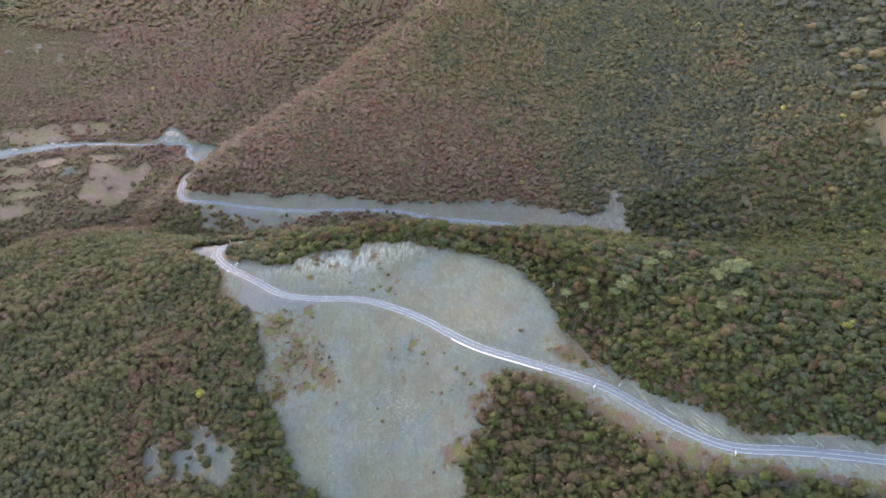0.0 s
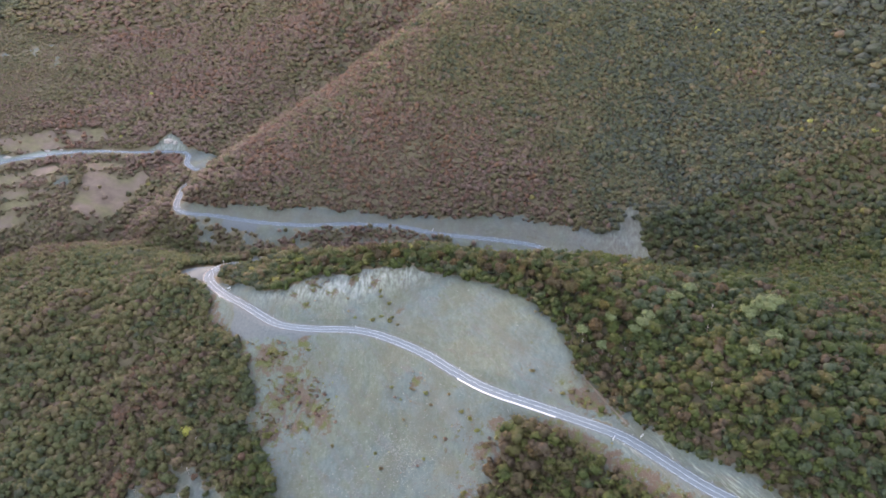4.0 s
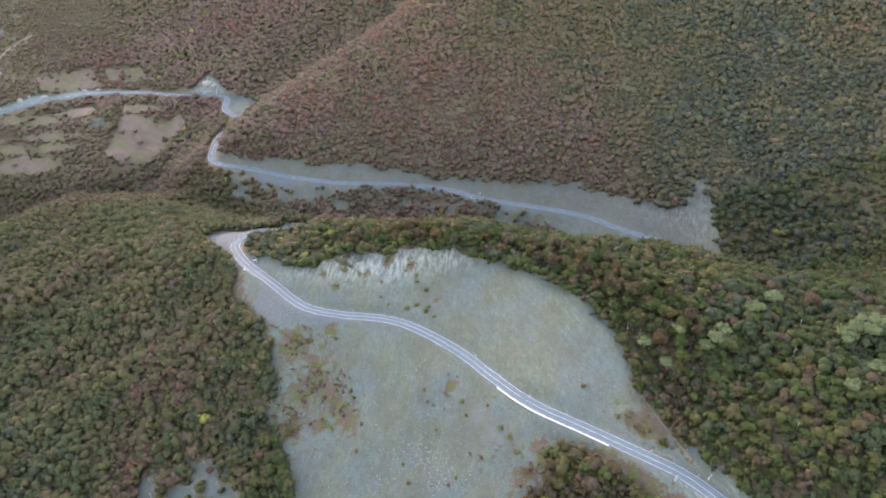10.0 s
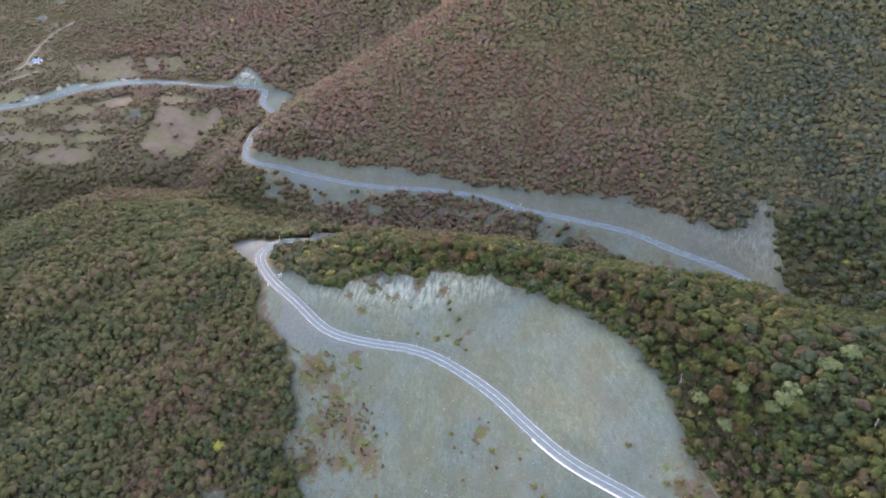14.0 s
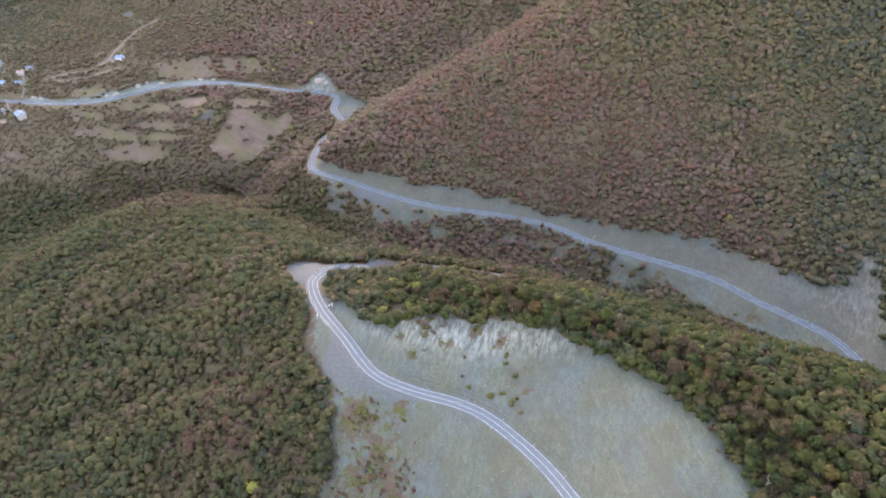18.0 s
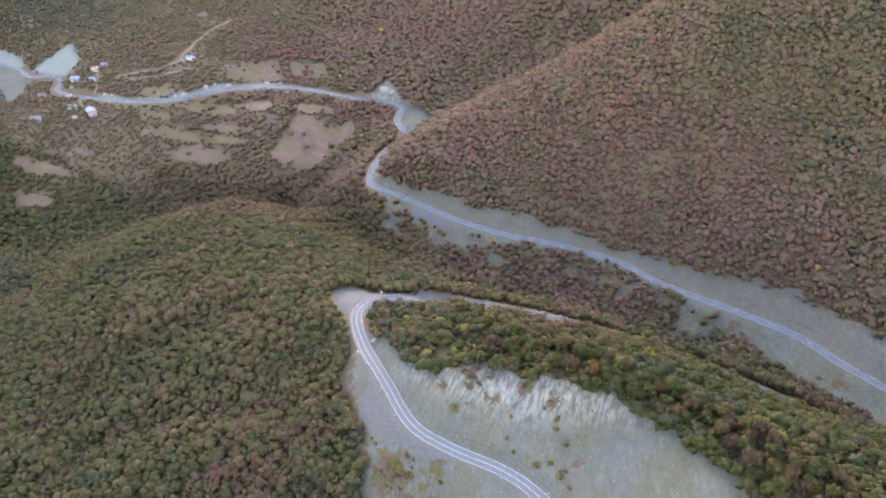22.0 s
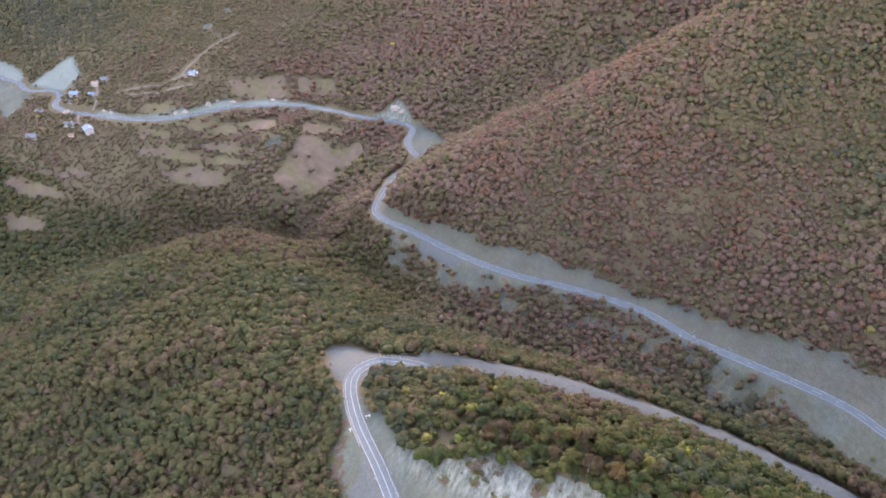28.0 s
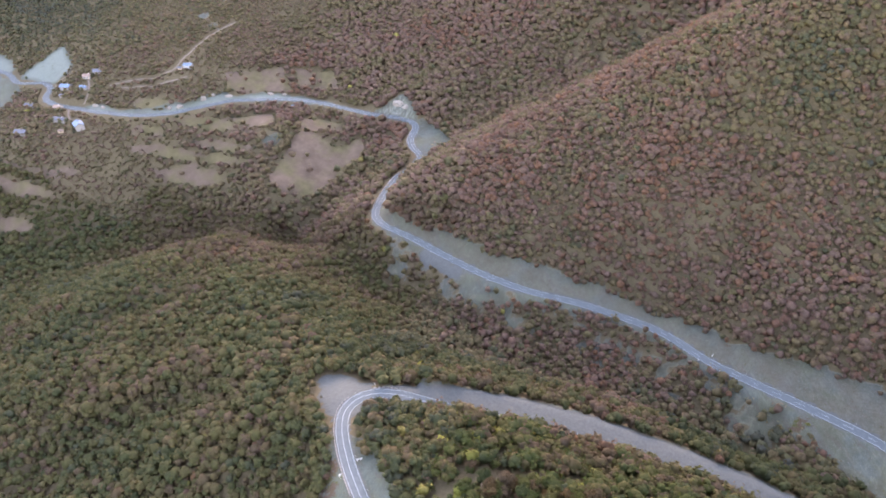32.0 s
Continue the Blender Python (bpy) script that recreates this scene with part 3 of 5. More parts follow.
def inside(x, y, outline, soft):
    """1 well inside an outline, 0 well outside, 0.5 on it; soft is the width of the change in metres."""
    p = np.array(outline, float)
    x0, y0 = p.min(0) - soft
    x1, y1 = p.max(0) + soft
    near = np.nonzero((x > x0) & (x < x1) & (y > y0) & (y < y1))[0]
    out = np.zeros(len(x))
    if not len(near):
        return out
    px, py = x[near], y[near]
    d, odd = np.full(len(near), 1e9), np.zeros(len(near), bool)
    for (ax, ay), (bx, by) in zip(p, np.roll(p, -1, 0)):
        ex, ey = bx - ax, by - ay
        u = np.clip(((px - ax) * ex + (py - ay) * ey) / (ex * ex + ey * ey + 1e-9), 0, 1)
        d = np.minimum(d, np.hypot(px - ax - u * ex, py - ay - u * ey))
        odd ^= ((ay > py) != (by > py)) & (px < ex * (py - ay) / (ey + 1e-12) + ax)
    out[near] = np.clip(0.5 + np.where(odd, d, -d) / soft, 0, 1)
    return out


def cover(x, y, margin=0.0):
    """How bare, how grassy and how gravelly the ground is."""
    wob = 2.0 * value_noise(x, y, 9, 11) + 1.2 * value_noise(x, y, 4, 12)
    wy = 2.0 * value_noise(x, y, 9, 13) + 1.2 * value_noise(x, y, 4, 14)
    bare, meadow, verge = np.zeros(len(x)), np.zeros(len(x)), np.zeros(len(x))
    for o in BARE:
        v = inside(x + wob, y + wy, o, 12.0)
        bare = np.maximum(bare, np.clip(0.5 + ((v - 0.5) * 12 + margin) / 5, 0, 1))
    for o in MEADOWS:
        meadow = np.maximum(meadow, inside(x + 0.4 * wob, y + 0.4 * wy, o, 4.0))
    for o in GRAVEL:
        verge = np.maximum(verge, np.clip((1.9 if o is PULL_OUT else 1.0) * inside(x + 1.3 * wob, y + 1.3 * wy, o, 7.0), 0, 1))
    d, _ = road_near(x, y)
    verge = np.maximum(verge, np.clip(0.5 + (HALF + 0.5 - d) / 2.0, 0, 1))
    # open scrubby ground round the village
    loose = inside(x, y, OPEN_GROUND, 40) * (0.04 + 0.3 * value_noise(x, y, 18, 61) + 0.2 * value_noise(x, y, 6, 62))
    meadow = np.maximum(meadow, np.clip(loose - 0.1, 0, 1))
    # worn slides below the far road
    slide = np.clip(0.44 + value_noise(x + 0.3 * y, 0.55 * y, 10, 21) * 0.7 + 0.5 * value_noise(x, y, 4, 22), 0, 0.75) * inside(x, y, [(-300, 765), (-20, 700), (60, 665), (30, 650), (-60, 680), (-180, 705), (-290, 730)], 14)
    slide2 = np.clip(0.42 + 0.3 * inside(x, y, [(-215, 366), (-188, 376), (-163, 362), (-152, 335), (-175, 338), (-205, 348)], 8) + value_noise(x + 0.6 * y, 0.5 * y, 9, 31) * 0.5 + 0.5 * value_noise(x, y, 4.5, 32), 0, 0.75) * inside(x, y, [(-220, 372), (-190, 380), (-162, 372), (-135, 345), (-120, 328), (-150, 318), (-205, 335)], 10)
    slide3 = np.clip(value_noise(x, y, 20, 33) + 0.8 * value_noise(x, y, 7, 34) - 0.1, 0, 0.8) * inside(x, y, [(-640, 1230), (-700, 1010), (-770, 1010), (-780, 1150), (-720, 1290)], 30)
    bare = np.maximum(np.maximum(bare, slide3), np.maximum(slide, slide2))
    return bare, meadow, verge, d


def spaced(low, fine_low, fine_high, high, fine, growth=1.22):
    """Coordinates at even fine steps in the middle, wider and wider outwards."""
    c = list(np.arange(fine_low, fine_high + fine / 2, fine))
    s = fine
    while c[-1] < high:
        s *= growth
        c.append(c[-1] + s)
    s = fine
    while c[0] > low:
        s *= growth
        c.insert(0, c[0] - s)
    return np.array(c)


def along(points):
    """Sideways unit vectors in plan along a line."""
    t = np.gradient(points[:, :2], axis=0)
    t /= np.linalg.norm(t, axis=1)[:, None] + 1e-9
    return np.stack([t[:, 1], -t[:, 0]], 1)


SIDE = along(ROAD)
REACH = np.concatenate([[0], np.cumsum(np.linalg.norm(np.diff(ROAD[:, :2], axis=0), axis=1))])


def build_ground():
    xs = np.unique(np.round(np.concatenate([spaced(-4600, -1060, -520, -519, 4.0, 1.16), np.arange(-516, -196, 4.0), np.arange(-196, 112, 1.8), spaced(112, 116, 345, 4600, 4.0)]), 2))
    ys = np.unique(np.round(np.concatenate([spaced(-2500, 218, 262, 263, 4.0, 1.08), np.arange(266, 500, 1.8), spaced(501, 504, 1010, 4800, 4.0, 1.07)]), 2))
    gx, gy = [a.ravel() for a in np.meshgrid(xs, ys)]
    z = height(gx, gy)
    nx, ny = len(xs), len(ys)
    i = (np.arange(ny - 1)[:, None] * nx + np.arange(nx - 1)[None, :]).ravel()
    me = mesh_from("ground", np.stack([gx, gy, z], 1), np.stack([i, i + 1, i + nx + 1, i + nx], 1), smooth=True)
    bare, meadow, verge, d = cover(gx, gy, 3.2)
    # weeds grow on the scree, not on the fresh cliff
    weedy = inside(gx, gy, [(-145, 442), (-98, 432), (-80, 395), (-78, 370), (-100, 355), (-125, 360), (-140, 385)], 24)
    weedy = np.maximum(weedy, 0.8 * inside(gx, gy, [(60, 360), (80, 372), (95, 338), (70, 335)], 10))
    weedy = np.maximum(weedy, 0.7 * inside(gx, gy, [(0, 352), (30, 342), (20, 300), (0, 290)], 14))
    weedy = np.maximum(0.6 * weedy, 0.78 * inside(gx, gy, RIB, 8))
    weedy = np.maximum(weedy, 1.3 * inside(gx, gy, VALLEY_STRIP, 4))
    weedy = np.maximum(weedy, 1.25 * inside(gx, gy, [(18, 341), (30, 343), (40, 338), (70, 334), (60, 322), (36, 316), (24, 318), (30, 328)], 5))
    weedy = np.maximum(weedy, 1.25 * inside(gx, gy, [(68, 354), (81, 355), (89, 343), (91, 332), (81, 335), (69, 345)], 5))
    for ax, ay, r in ((-130, 485, 4), (-103, 484, 5), (-91, 484, 4), (-100, 477, 4), (-69, 480, 6), (-54, 474, 5), (-104, 462, 4), (-85, 470, 5), (-114, 474, 4), (-34, 446, 4), (109, 633, 7), (39, 672, 6), (140, 606, 8)):
        weedy = np.maximum(weedy, np.clip(1.9 - 1.6 * np.hypot(gx - ax, gy - ay) / r, 0, 1.4))
    weedy = np.maximum(weedy, np.clip(1.9 - line_near(gx, gy, [(-108, 413), (-92, 392), (-78, 373)]) / 4.5, 0, 1.5))
    for cx, cy, r in ((-126, 425, 11), (-117, 379, 10), (-97, 378, 6), (-113, 398, 7), (8, 300, 9), (20, 325, 7), (-20, 382, 4), (-100, 430, 6)):
        weedy = np.maximum(weedy, np.clip(2.2 - 1.6 * np.hypot(gx - cx, gy - cy) / r, 0, 1.5))
    weedy = np.maximum(weedy, 1.2 * inside(gx, gy, [(-192, 505), (-187, 468), (-160, 446), (-140, 424), (-134, 430), (-156, 456), (-172, 476), (-180, 500)], 6))
    for o in TRACKS[5:]:
        weedy = np.maximum(weedy, np.clip(1.6 - line_near(gx, gy, o) / 1.5, 0, 1.3))
    attribute(me, "bare", bare), attribute(me, "meadow", meadow), attribute(me, "verge", verge), attribute(me, "weedy", weedy)
    crag = inside(gx, gy, [(-150, 485), (-121, 470), (-70, 462), (-20, 470), (10, 470), (-20, 485), (-70, 492), (-100, 498)], 14)
    crag = np.maximum(crag, 0.7 * inside(gx, gy, [(100, 690), (150, 652), (180, 668), (190, 640), (188, 600), (170, 620), (140, 650)], 12))
    crag = np.maximum(crag, inside(gx, gy, CONE, 5))
    pale = np.zeros(len(gx))
    for o, much in ((VILLAGE_SCAR, 0.9), (VILLAGE_SCAR_WEST, 0.8), (ROCK_CUT, 0.75), (VILLAGE_BANK, 0.12)):
        pale = np.maximum(pale, much * inside(gx, gy, o, 4))
    attribute(me, "pale", pale)
    attribute(me, "crag", crag)
    strata = np.maximum(inside(gx, gy, RIGHT_CUT, 3), 0.12 * inside(gx, gy, FAR_CUT, 3))
    strata = np.maximum(strata, 0.6 * inside(gx, gy, [(0, 262), (16, 300), (28, 332), (44, 336), (42, 305), (28, 265)], 8))
    attribute(me, "strata", np.maximum(strata, 0.10 * inside(gx, gy, [(0, 470), (60, 420), (75, 380), (40, 365), (10, 400), (-20, 440)], 20)))
    attribute(me, "from_road", d)
    _, k = road_near(gx, gy)
    upper = (gx - ROAD[k, 0]) * SIDE[k, 0] + (gy - ROAD[k, 1]) * SIDE[k, 1] > 3
    attribute(me, "earthy", 0.45 * inside(gx, gy, FAR_CUT, 3) * upper)
    attribute(me, "ledges", 0.5 * inside(gx, gy, [(-100, 452), (-80, 452), (-60, 446), (-36, 433), (-10, 410), (20, 383), (-30, 418), (-60, 438), (-100, 446)], 5))
    me.materials.append(GROUND)
    tagged(new("ground", me), "forested hills with bare grey shale scars and meadows", "ground", kind="structure")


build_ground()


# ---- the road ----
def ribbon(name, a, b, lift, material, dashes=None, thick=0.0, span=(0, None)):
    """A strip of the road between two distances from its middle line (to the left when one drives down)."""
    lo = np.column_stack([ROAD[:, :2] + SIDE * a, ROAD[:, 2] + lift])
    hi = np.column_stack([ROAD[:, :2] + SIDE * b, ROAD[:, 2] + lift])
    n = len(ROAD)
    verts = np.concatenate([lo, hi])
    k = np.arange(n - 1)[slice(*span)]
    if dashes:
        k = k[(REACH[k] % sum(dashes)) < dashes[0]]
    quads = np.stack([k, k + 1, k + n + 1, k + n], 1)
    if thick:
        verts = np.concatenate([verts, lo - (0, 0, thick), hi - (0, 0, thick)])
        quads = np.concatenate([quads, np.stack([k + 2 * n, k + 2 * n + 1, k + 1, k], 1), np.stack([k + n, k + n + 1, k + 3 * n + 1, k + 3 * n], 1)])
    me = mesh_from(name, verts, quads)
    me.materials.append(material)
    return new(name, me)


road = tagged(ribbon("road", -3.5, 3.5, 0.03, ASPHALT, thick=0.4), "two-lane grey asphalt mountain road", "road", kind="structure")
FAR_FROM = int(np.argmin(np.hypot(ROAD[:, 0] - 150, ROAD[:, 1] - 622)))
FAR_TO = int(np.argmin(np.hypot(ROAD[:, 0] + 290, ROAD[:, 1] - 771)))
for a, b, first, last, dash in ((-3.28, -3.13, 0, None, None), (3.13, 3.28, 0, None, None), (-0.08, 0.08, 0, FAR_FROM, None), (-0.08, 0.08, FAR_FROM, FAR_TO, (6, 8)),
                                (-0.08, 0.08, FAR_TO, None, None)):
    tagged(ribbon("road_marking", a, b, 0.06, PAINT, dash, span=(first, last)), "white painted road line").parent = road


# ---- forest ----
def icosahedron():
    bm = bmesh.new()
    bmesh.ops.create_icosphere(bm, subdivisions=1, radius=1)
    v = np.array([x.co[:] for x in bm.verts])
    f = np.array([[q.index for q in t.verts] for t in bm.faces])
    bm.free()
    return v, f


ICO_V, ICO_F = icosahedron()


DOME_F = np.array([f for f in ICO_F if ICO_V[f][:, 2].mean() > -0.7])


def crown_shape(rng, sprays, tall, lumps=3, leaf=1.0, cores=1):
    """A crown one unit wide: domes of foliage at several heights, with many leaf sprays round them, base at z 0."""
    verts, tris, n = [], [], 0
    heads = [((0, 0, 0.50 * tall), 0.88)]
    for i in range(lumps - 1):
        a, q = 2.4 * i + rng.random() * 1.5, 0.46 + 0.28 * rng.random()
        r = 0.34 * rng.uniform(0.7, 1.15)
        heads.append(((r * math.cos(a), r * math.sin(a), tall * rng.uniform(0.38, 0.78)), q))
    for (hx, hy, hz), q in heads[:cores]:
        a = rng.random() * 1.26
        v = ICO_V @ np.array(((math.cos(a), math.sin(a), 0), (-math.sin(a), math.cos(a), 0), (0, 0, 1)))
        v = v * (0.45 * q, 0.45 * q, 0.47 * q * tall) * (0.66 + 0.58 * rng.random((12, 1))) + (hx, hy, hz)
        verts.append(v), tris.append(DOME_F + n)
        n += 12
    share = np.array([q * q for _, q in heads])
    pick = rng.choice(len(heads), sprays, p=share / share.sum())
    for i in range(sprays):
        (hx, hy, hz), q = heads[pick[i]]
        u, a = 1 - 1.25 * rng.random(), rng.random() * 6.283
        r = math.sqrt(max(0, 1 - u * u))
        d = np.array((r * math.cos(a), r * math.sin(a), u))
        c = d * (0.38 + 0.20 * rng.random()) * (q, q, q * tall) + (hx, hy, hz)
        nrm = d + (0, 0, 0.25) + rng.normal(0, 0.4, 3)
        nrm /= np.linalg.norm(nrm)
        e = np.cross(nrm, rng.normal(0, 1, 3))
        e /= np.linalg.norm(e)
        g = np.cross(nrm, e)
        s = leaf * (0.09 + 0.10 * rng.random())
        verts.append(np.array([c + s * e, c + s * (-0.5 * e + 0.8 * g), c + s * (-0.6 * e - 0.8 * g)]))
        tris.append(np.array([[n, n + 1, n + 2]]))
        n += 3
    return np.concatenate(verts), np.concatenate(tris)


def forest(name, x, y, z, wide, tall, tint, sprays, seed, label, leaf=1.0, cores=1, leaves=None):
    """Woods as one object: crowns of several shapes, each turned, sized and tinted for itself."""
    rng = np.random.default_rng(seed)
    shapes = [crown_shape(rng, sprays, 1.0, 4, leaf, cores) for _ in range(12)]
    pick, turn = rng.integers(0, 12, len(x)), rng.random(len(x)) * 6.283
    vs, fs, ts, n = [], [], [], 0
    for k, (sv, sf) in enumerate(shapes):
        m = np.nonzero(pick == k)[0]
        c, s = np.cos(turn[m])[:, None], np.sin(turn[m])[:, None]
        w = wide[m][:, None]
        px = (sv[None, :, 0] * c - sv[None, :, 1] * s) * w + x[m][:, None]
        py = (sv[None, :, 0] * s + sv[None, :, 1] * c) * w + y[m][:, None]
        pz = sv[None, :, 2] * tall[m][:, None] + z[m][:, None]
        vs.append(np.stack([px, py, pz], 2).reshape(-1, 3))
        fs.append((sf[None] + (np.arange(len(m)) * len(sv))[:, None, None] + n).reshape(-1, 3))
        own = np.repeat(rng.normal(0, 0.05, (len(m), len(sv) // 3)), 3, axis=1)
        ts.append(np.clip(tint[m][:, None] + np.where(tint[m][:, None] < 0.9, np.clip(own, -0.1, 0.04), 0), 0, 1).ravel())
        n += len(m) * len(sv)
    me = mesh_from(name, np.concatenate(vs), None, np.concatenate(fs), True)
    attribute(me, "tint", np.concatenate(ts))
    me.materials.append(leaves or LEAVES)
    return tagged(new(name, me), label, "forest", kind="stuff")


# the stretch of wood along the cliff's edge whose trees stand as single things
EDGE_WOOD = [(-118, 494), (-98, 498), (-41, 488), (8, 472), (34, 452), (62, 425), (76, 390), (86, 366), (112, 376), (104, 420), (60, 462), (20, 486), (-40, 506), (-115, 512)]


# an old forest track on the ridge
CLEARING = [(-128, 490), (-118, 500), (-106, 512), (-88, 518), (-66, 520)]


def tree_places(x0, x1, y0, y1, step, seed, sparse=0.10):
    rng = np.random.default_rng(seed)
    gx, gy = np.meshgrid(np.arange(x0, x1, step), np.arange(y0, y1, step * 0.9))
    gx = gx + (np.arange(gx.shape[0]) % 2)[:, None] * step / 2
    gx, gy = gx.ravel() + rng.uniform(-0.7, 0.7, gx.size) * step, gy.ravel() + rng.uniform(-0.7, 0.7, gx.size) * step
    bare, meadow, verge, d = cover(gx, gy)
    clear = np.where((gx < -285) & (gy > 740) | (gx < -150) & (gy > 715) & (gy < 800), HALF + 6.0, np.where((gy > 556) & (gy < 605) & (gx < 160) & (gx > -165), HALF + 0.9, HALF + 3.5))
    for o in TRACKS[:5]:
        clear = np.where(line_near(gx, gy, o) < 3.5, 1e9, clear)
    grow = (bare < 0.52) & (verge < 0.3) & (meadow < 0.5) & (d > clear)
    grow &= inside(gx, gy, PULL_OUT, 16) < 0.22
    for o in MEADOWS:
        grow &= inside(gx, gy, o, 14) < 0.4
    near = np.nonzero((gx > 40) & (gy > 190) & (gy < 350))[0]
    if len(near):
        _, k = road_near(gx[near], gy[near])
        out = (gx[near] - ROAD[k, 0]) * SIDE[k, 0] + (gy[near] - ROAD[k, 1]) * SIDE[k, 1]
        grow[near] &= (out > 0) | (d[near] > HALF + 9 + 2.5 * value_noise(gx[near], gy[near], 15, 72))
    slides = inside(gx, gy, [(-300, 765), (-20, 700), (60, 665), (30, 650), (-60, 680), (-180, 705), (-290, 730)], 5) + inside(gx, gy, [(-228, 378), (-142, 378), (-110, 330), (-150, 305), (-218, 315)], 5)
    grow |= (slides > 0.5) & (bare < 0.76) & (d > HALF + 7) & (verge < 0.3) & (rng.random(gx.size) < 0.09)
    grow &= line_near(gx, gy, CLEARING) > 3.2 + 1.5 * value_noise(gx, gy, 12, 71)
    grow |= (meadow >= 0.5) & (bare < 0.4) & (verge < 0.3) & (d > 9) & (rng.random(gx.size) < sparse)
    return gx[grow], gy[grow], rng


def blend(v, low, high):
    """0 below low, 1 above high, smooth between."""
    u = np.clip((v - low) / (high - low), 0, 1)
    return u * u * (3 - 2 * u)


def wood_kind(x, y):
    """How brown the woods are and how mixed: green on the near ridge and the right, brown on the mountain."""
    brown = -0.13 + 0.09 * blend(-x, 70, 230) * (1 - blend(y, 470, 560) * blend(x, -260, -200))
    # autumn brown on the mountain's left, with the glare's pinkish veil coloured in
    mountain = blend(y, 635, 690) * (0.19 - 0.40 * blend(x, 20, 240))
    brown = np.maximum(brown, -0.13 + 0.17 * blend(y, 505, 570) * blend(x, -130, -60) * (1 - blend(x, 120, 210)))
    brown = np.where(y > 635, brown * (1 - blend(y, 635, 690)) + mountain, brown)
    # the ravine south of the fields gets darker tints: valley shade put into the leaves
    brown = brown * (1 - blend(-x, 560, 640)) + (0.16 - 0.30 * (1 - blend(y, 720, 780))) * blend(-x, 560, 640) - 0.30 * blend(-x, 700, 860) * blend(y, 900, 1000)
    # greener at the near right, and darkened in tint for the picture's dimmer corner
    brown = brown - 0.13 * blend(x, 100, 150) * (1 - blend(y, 400, 450))
    brown = brown + 0.20 * inside(x, y, [(10, 330), (75, 335), (120, 280), (150, 240), (110, 215), (20, 240)], 20)
    brown = brown + 0.12 * blend(-x, 125, 145) * (1 - blend(-x, 235, 250)) * (1 - blend(y, 440, 520))
    return brown, 0.16 - 0.03 * blend(y, 600, 700) - 0.04 * blend(-x, 150, 260)


def tints(x, y, rng):
    """Olive greens with brown, grey, rusty and yellow trees among them."""
    brown, mixed = wood_kind(x, y)
    t = 0.40 + brown + (0.20 * value_noise(x, y, 80, 41) + 0.14 * value_noise(x, y, 22, 42)) * (mixed + 0.08) / 0.25 + rng.normal(0, 1, len(x)) * mixed
    t = np.clip(np.abs(t), 0, 0.84)
    near = (x > 40) & (y < 440)
    odd = rng.random(len(x))
    patch = 0.5 + 0.5 * value_noise(x, y, 26, 43) + 0.3 * value_noise(x, y, 9, 44)
    t = np.where(near & (odd < 0.16 * np.clip(patch, 0, 1)), 0.60 + 0.22 * rng.random(len(x)), np.where(near & (odd > 0.94), 0.45 + 0.2 * rng.random(len(x)), t))
    gold = rng.random(len(x)) < 0.0002 + 0.045 * inside(x, y, [(-180, 560), (-150, 500), (60, 450), (100, 470), (0, 530), (-120, 570)], 20) + 0.002 * blend(x, 150, 250)
    return np.where(gold, 0.92 + 0.06 * rng.random(len(x)) ** 2, t)


def plant(name, x0, x1, y0, y1, step, sprays, seed, label, size=(5.0, 9.0), slim=1.0, sparse=0.06, leaf=1.0, skew=1.4, cores=1, leaves=None, edge=False):
    x, y, rng = tree_places(x0, x1, y0, y1, step, seed, sparse)
    keep = (inside(x, y, EDGE_WOOD, 0.01) > 0.5) == edge
    x, y = x[keep], y[keep]
    wide = size[0] + (size[1] - size[0]) * rng.random(len(x)) ** skew
    wide *= 1 + 0.22 * value_noise(x, y, 40, 51) + 0.16 * value_noise(x, y, 13, 52)
    wide *= 1 - 0.12 * inside(x, y, OPEN_GROUND, 40) 
    tall = (1.8 + 0.78 * wide) * rng.uniform(0.82, 1.22, len(x)) * slim
    z = height(x, y) + 0.12 * tall
    forest(name, x, y, z, wide, tall, tints(x, y, rng), sprays, seed, label, leaf, cores, leaves)


plant("forest_near_ridge", -130, 400, 200, 556, 3.7, 24, 101, "mixed green and rusty autumn woods on the near ridge", (4.4, 9.6), 0.82, leaf=0.9, skew=2.0, cores=2, leaves=LEAVES_FRESH)
plant("undergrowth_near_ridge", 40, 330, 225, 450, 3.2, 6, 113, "low green and rusty undergrowth between the near trees", (2.2, 4.6), 0.8, leaf=1.0, leaves=LEAVES_FRESH)
plant("undergrowth_cliff_edge", -125, 120, 355, 520, 3.0, 8, 117, "low olive undergrowth below the trees at the cliff's edge", (2.2, 4.4), 0.75, leaf=1.0, leaves=LEAVES_OLIVE, edge=True)
plant("forest_scree_side", -240, -130, 200, 556, 3.7, 26, 108, "dull green and brown woods beside the scree", (4.4, 9.0), 0.85, leaf=0.85, skew=2.0, cores=2, leaves=LEAVES_OLIVE)
plant("forest_back_slope", -240, 400, 556, 640, 4.6, 22, 107, "green and olive woods behind the ridge", (5.8, 9.8), 0.9, leaf=0.85, cores=2, leaves=LEAVES_OLIVE)
plant("forest_left_hill", -620, -240, 330, 800, 4.6, 15, 102, "mixed olive, brown and grey woods on the rounded spur", (5.8, 10.2), 0.8, leaf=0.95, skew=1.8, leaves=LEAVES_OLIVE)
plant("forest_mountain", -240, 460, 640, 1060, 3.6, 8, 103, "dense olive and brown woods on the steep mountain side", (4.6, 8.8), 0.8, leaf=1.15, skew=2.0)
plant("forest_mountain_east", 460, 560, 640, 1060, 7.0, 5, 114, "dull green woods on the mountain's shoulder", (8.0, 12.0), 0.85, leaf=1.2)
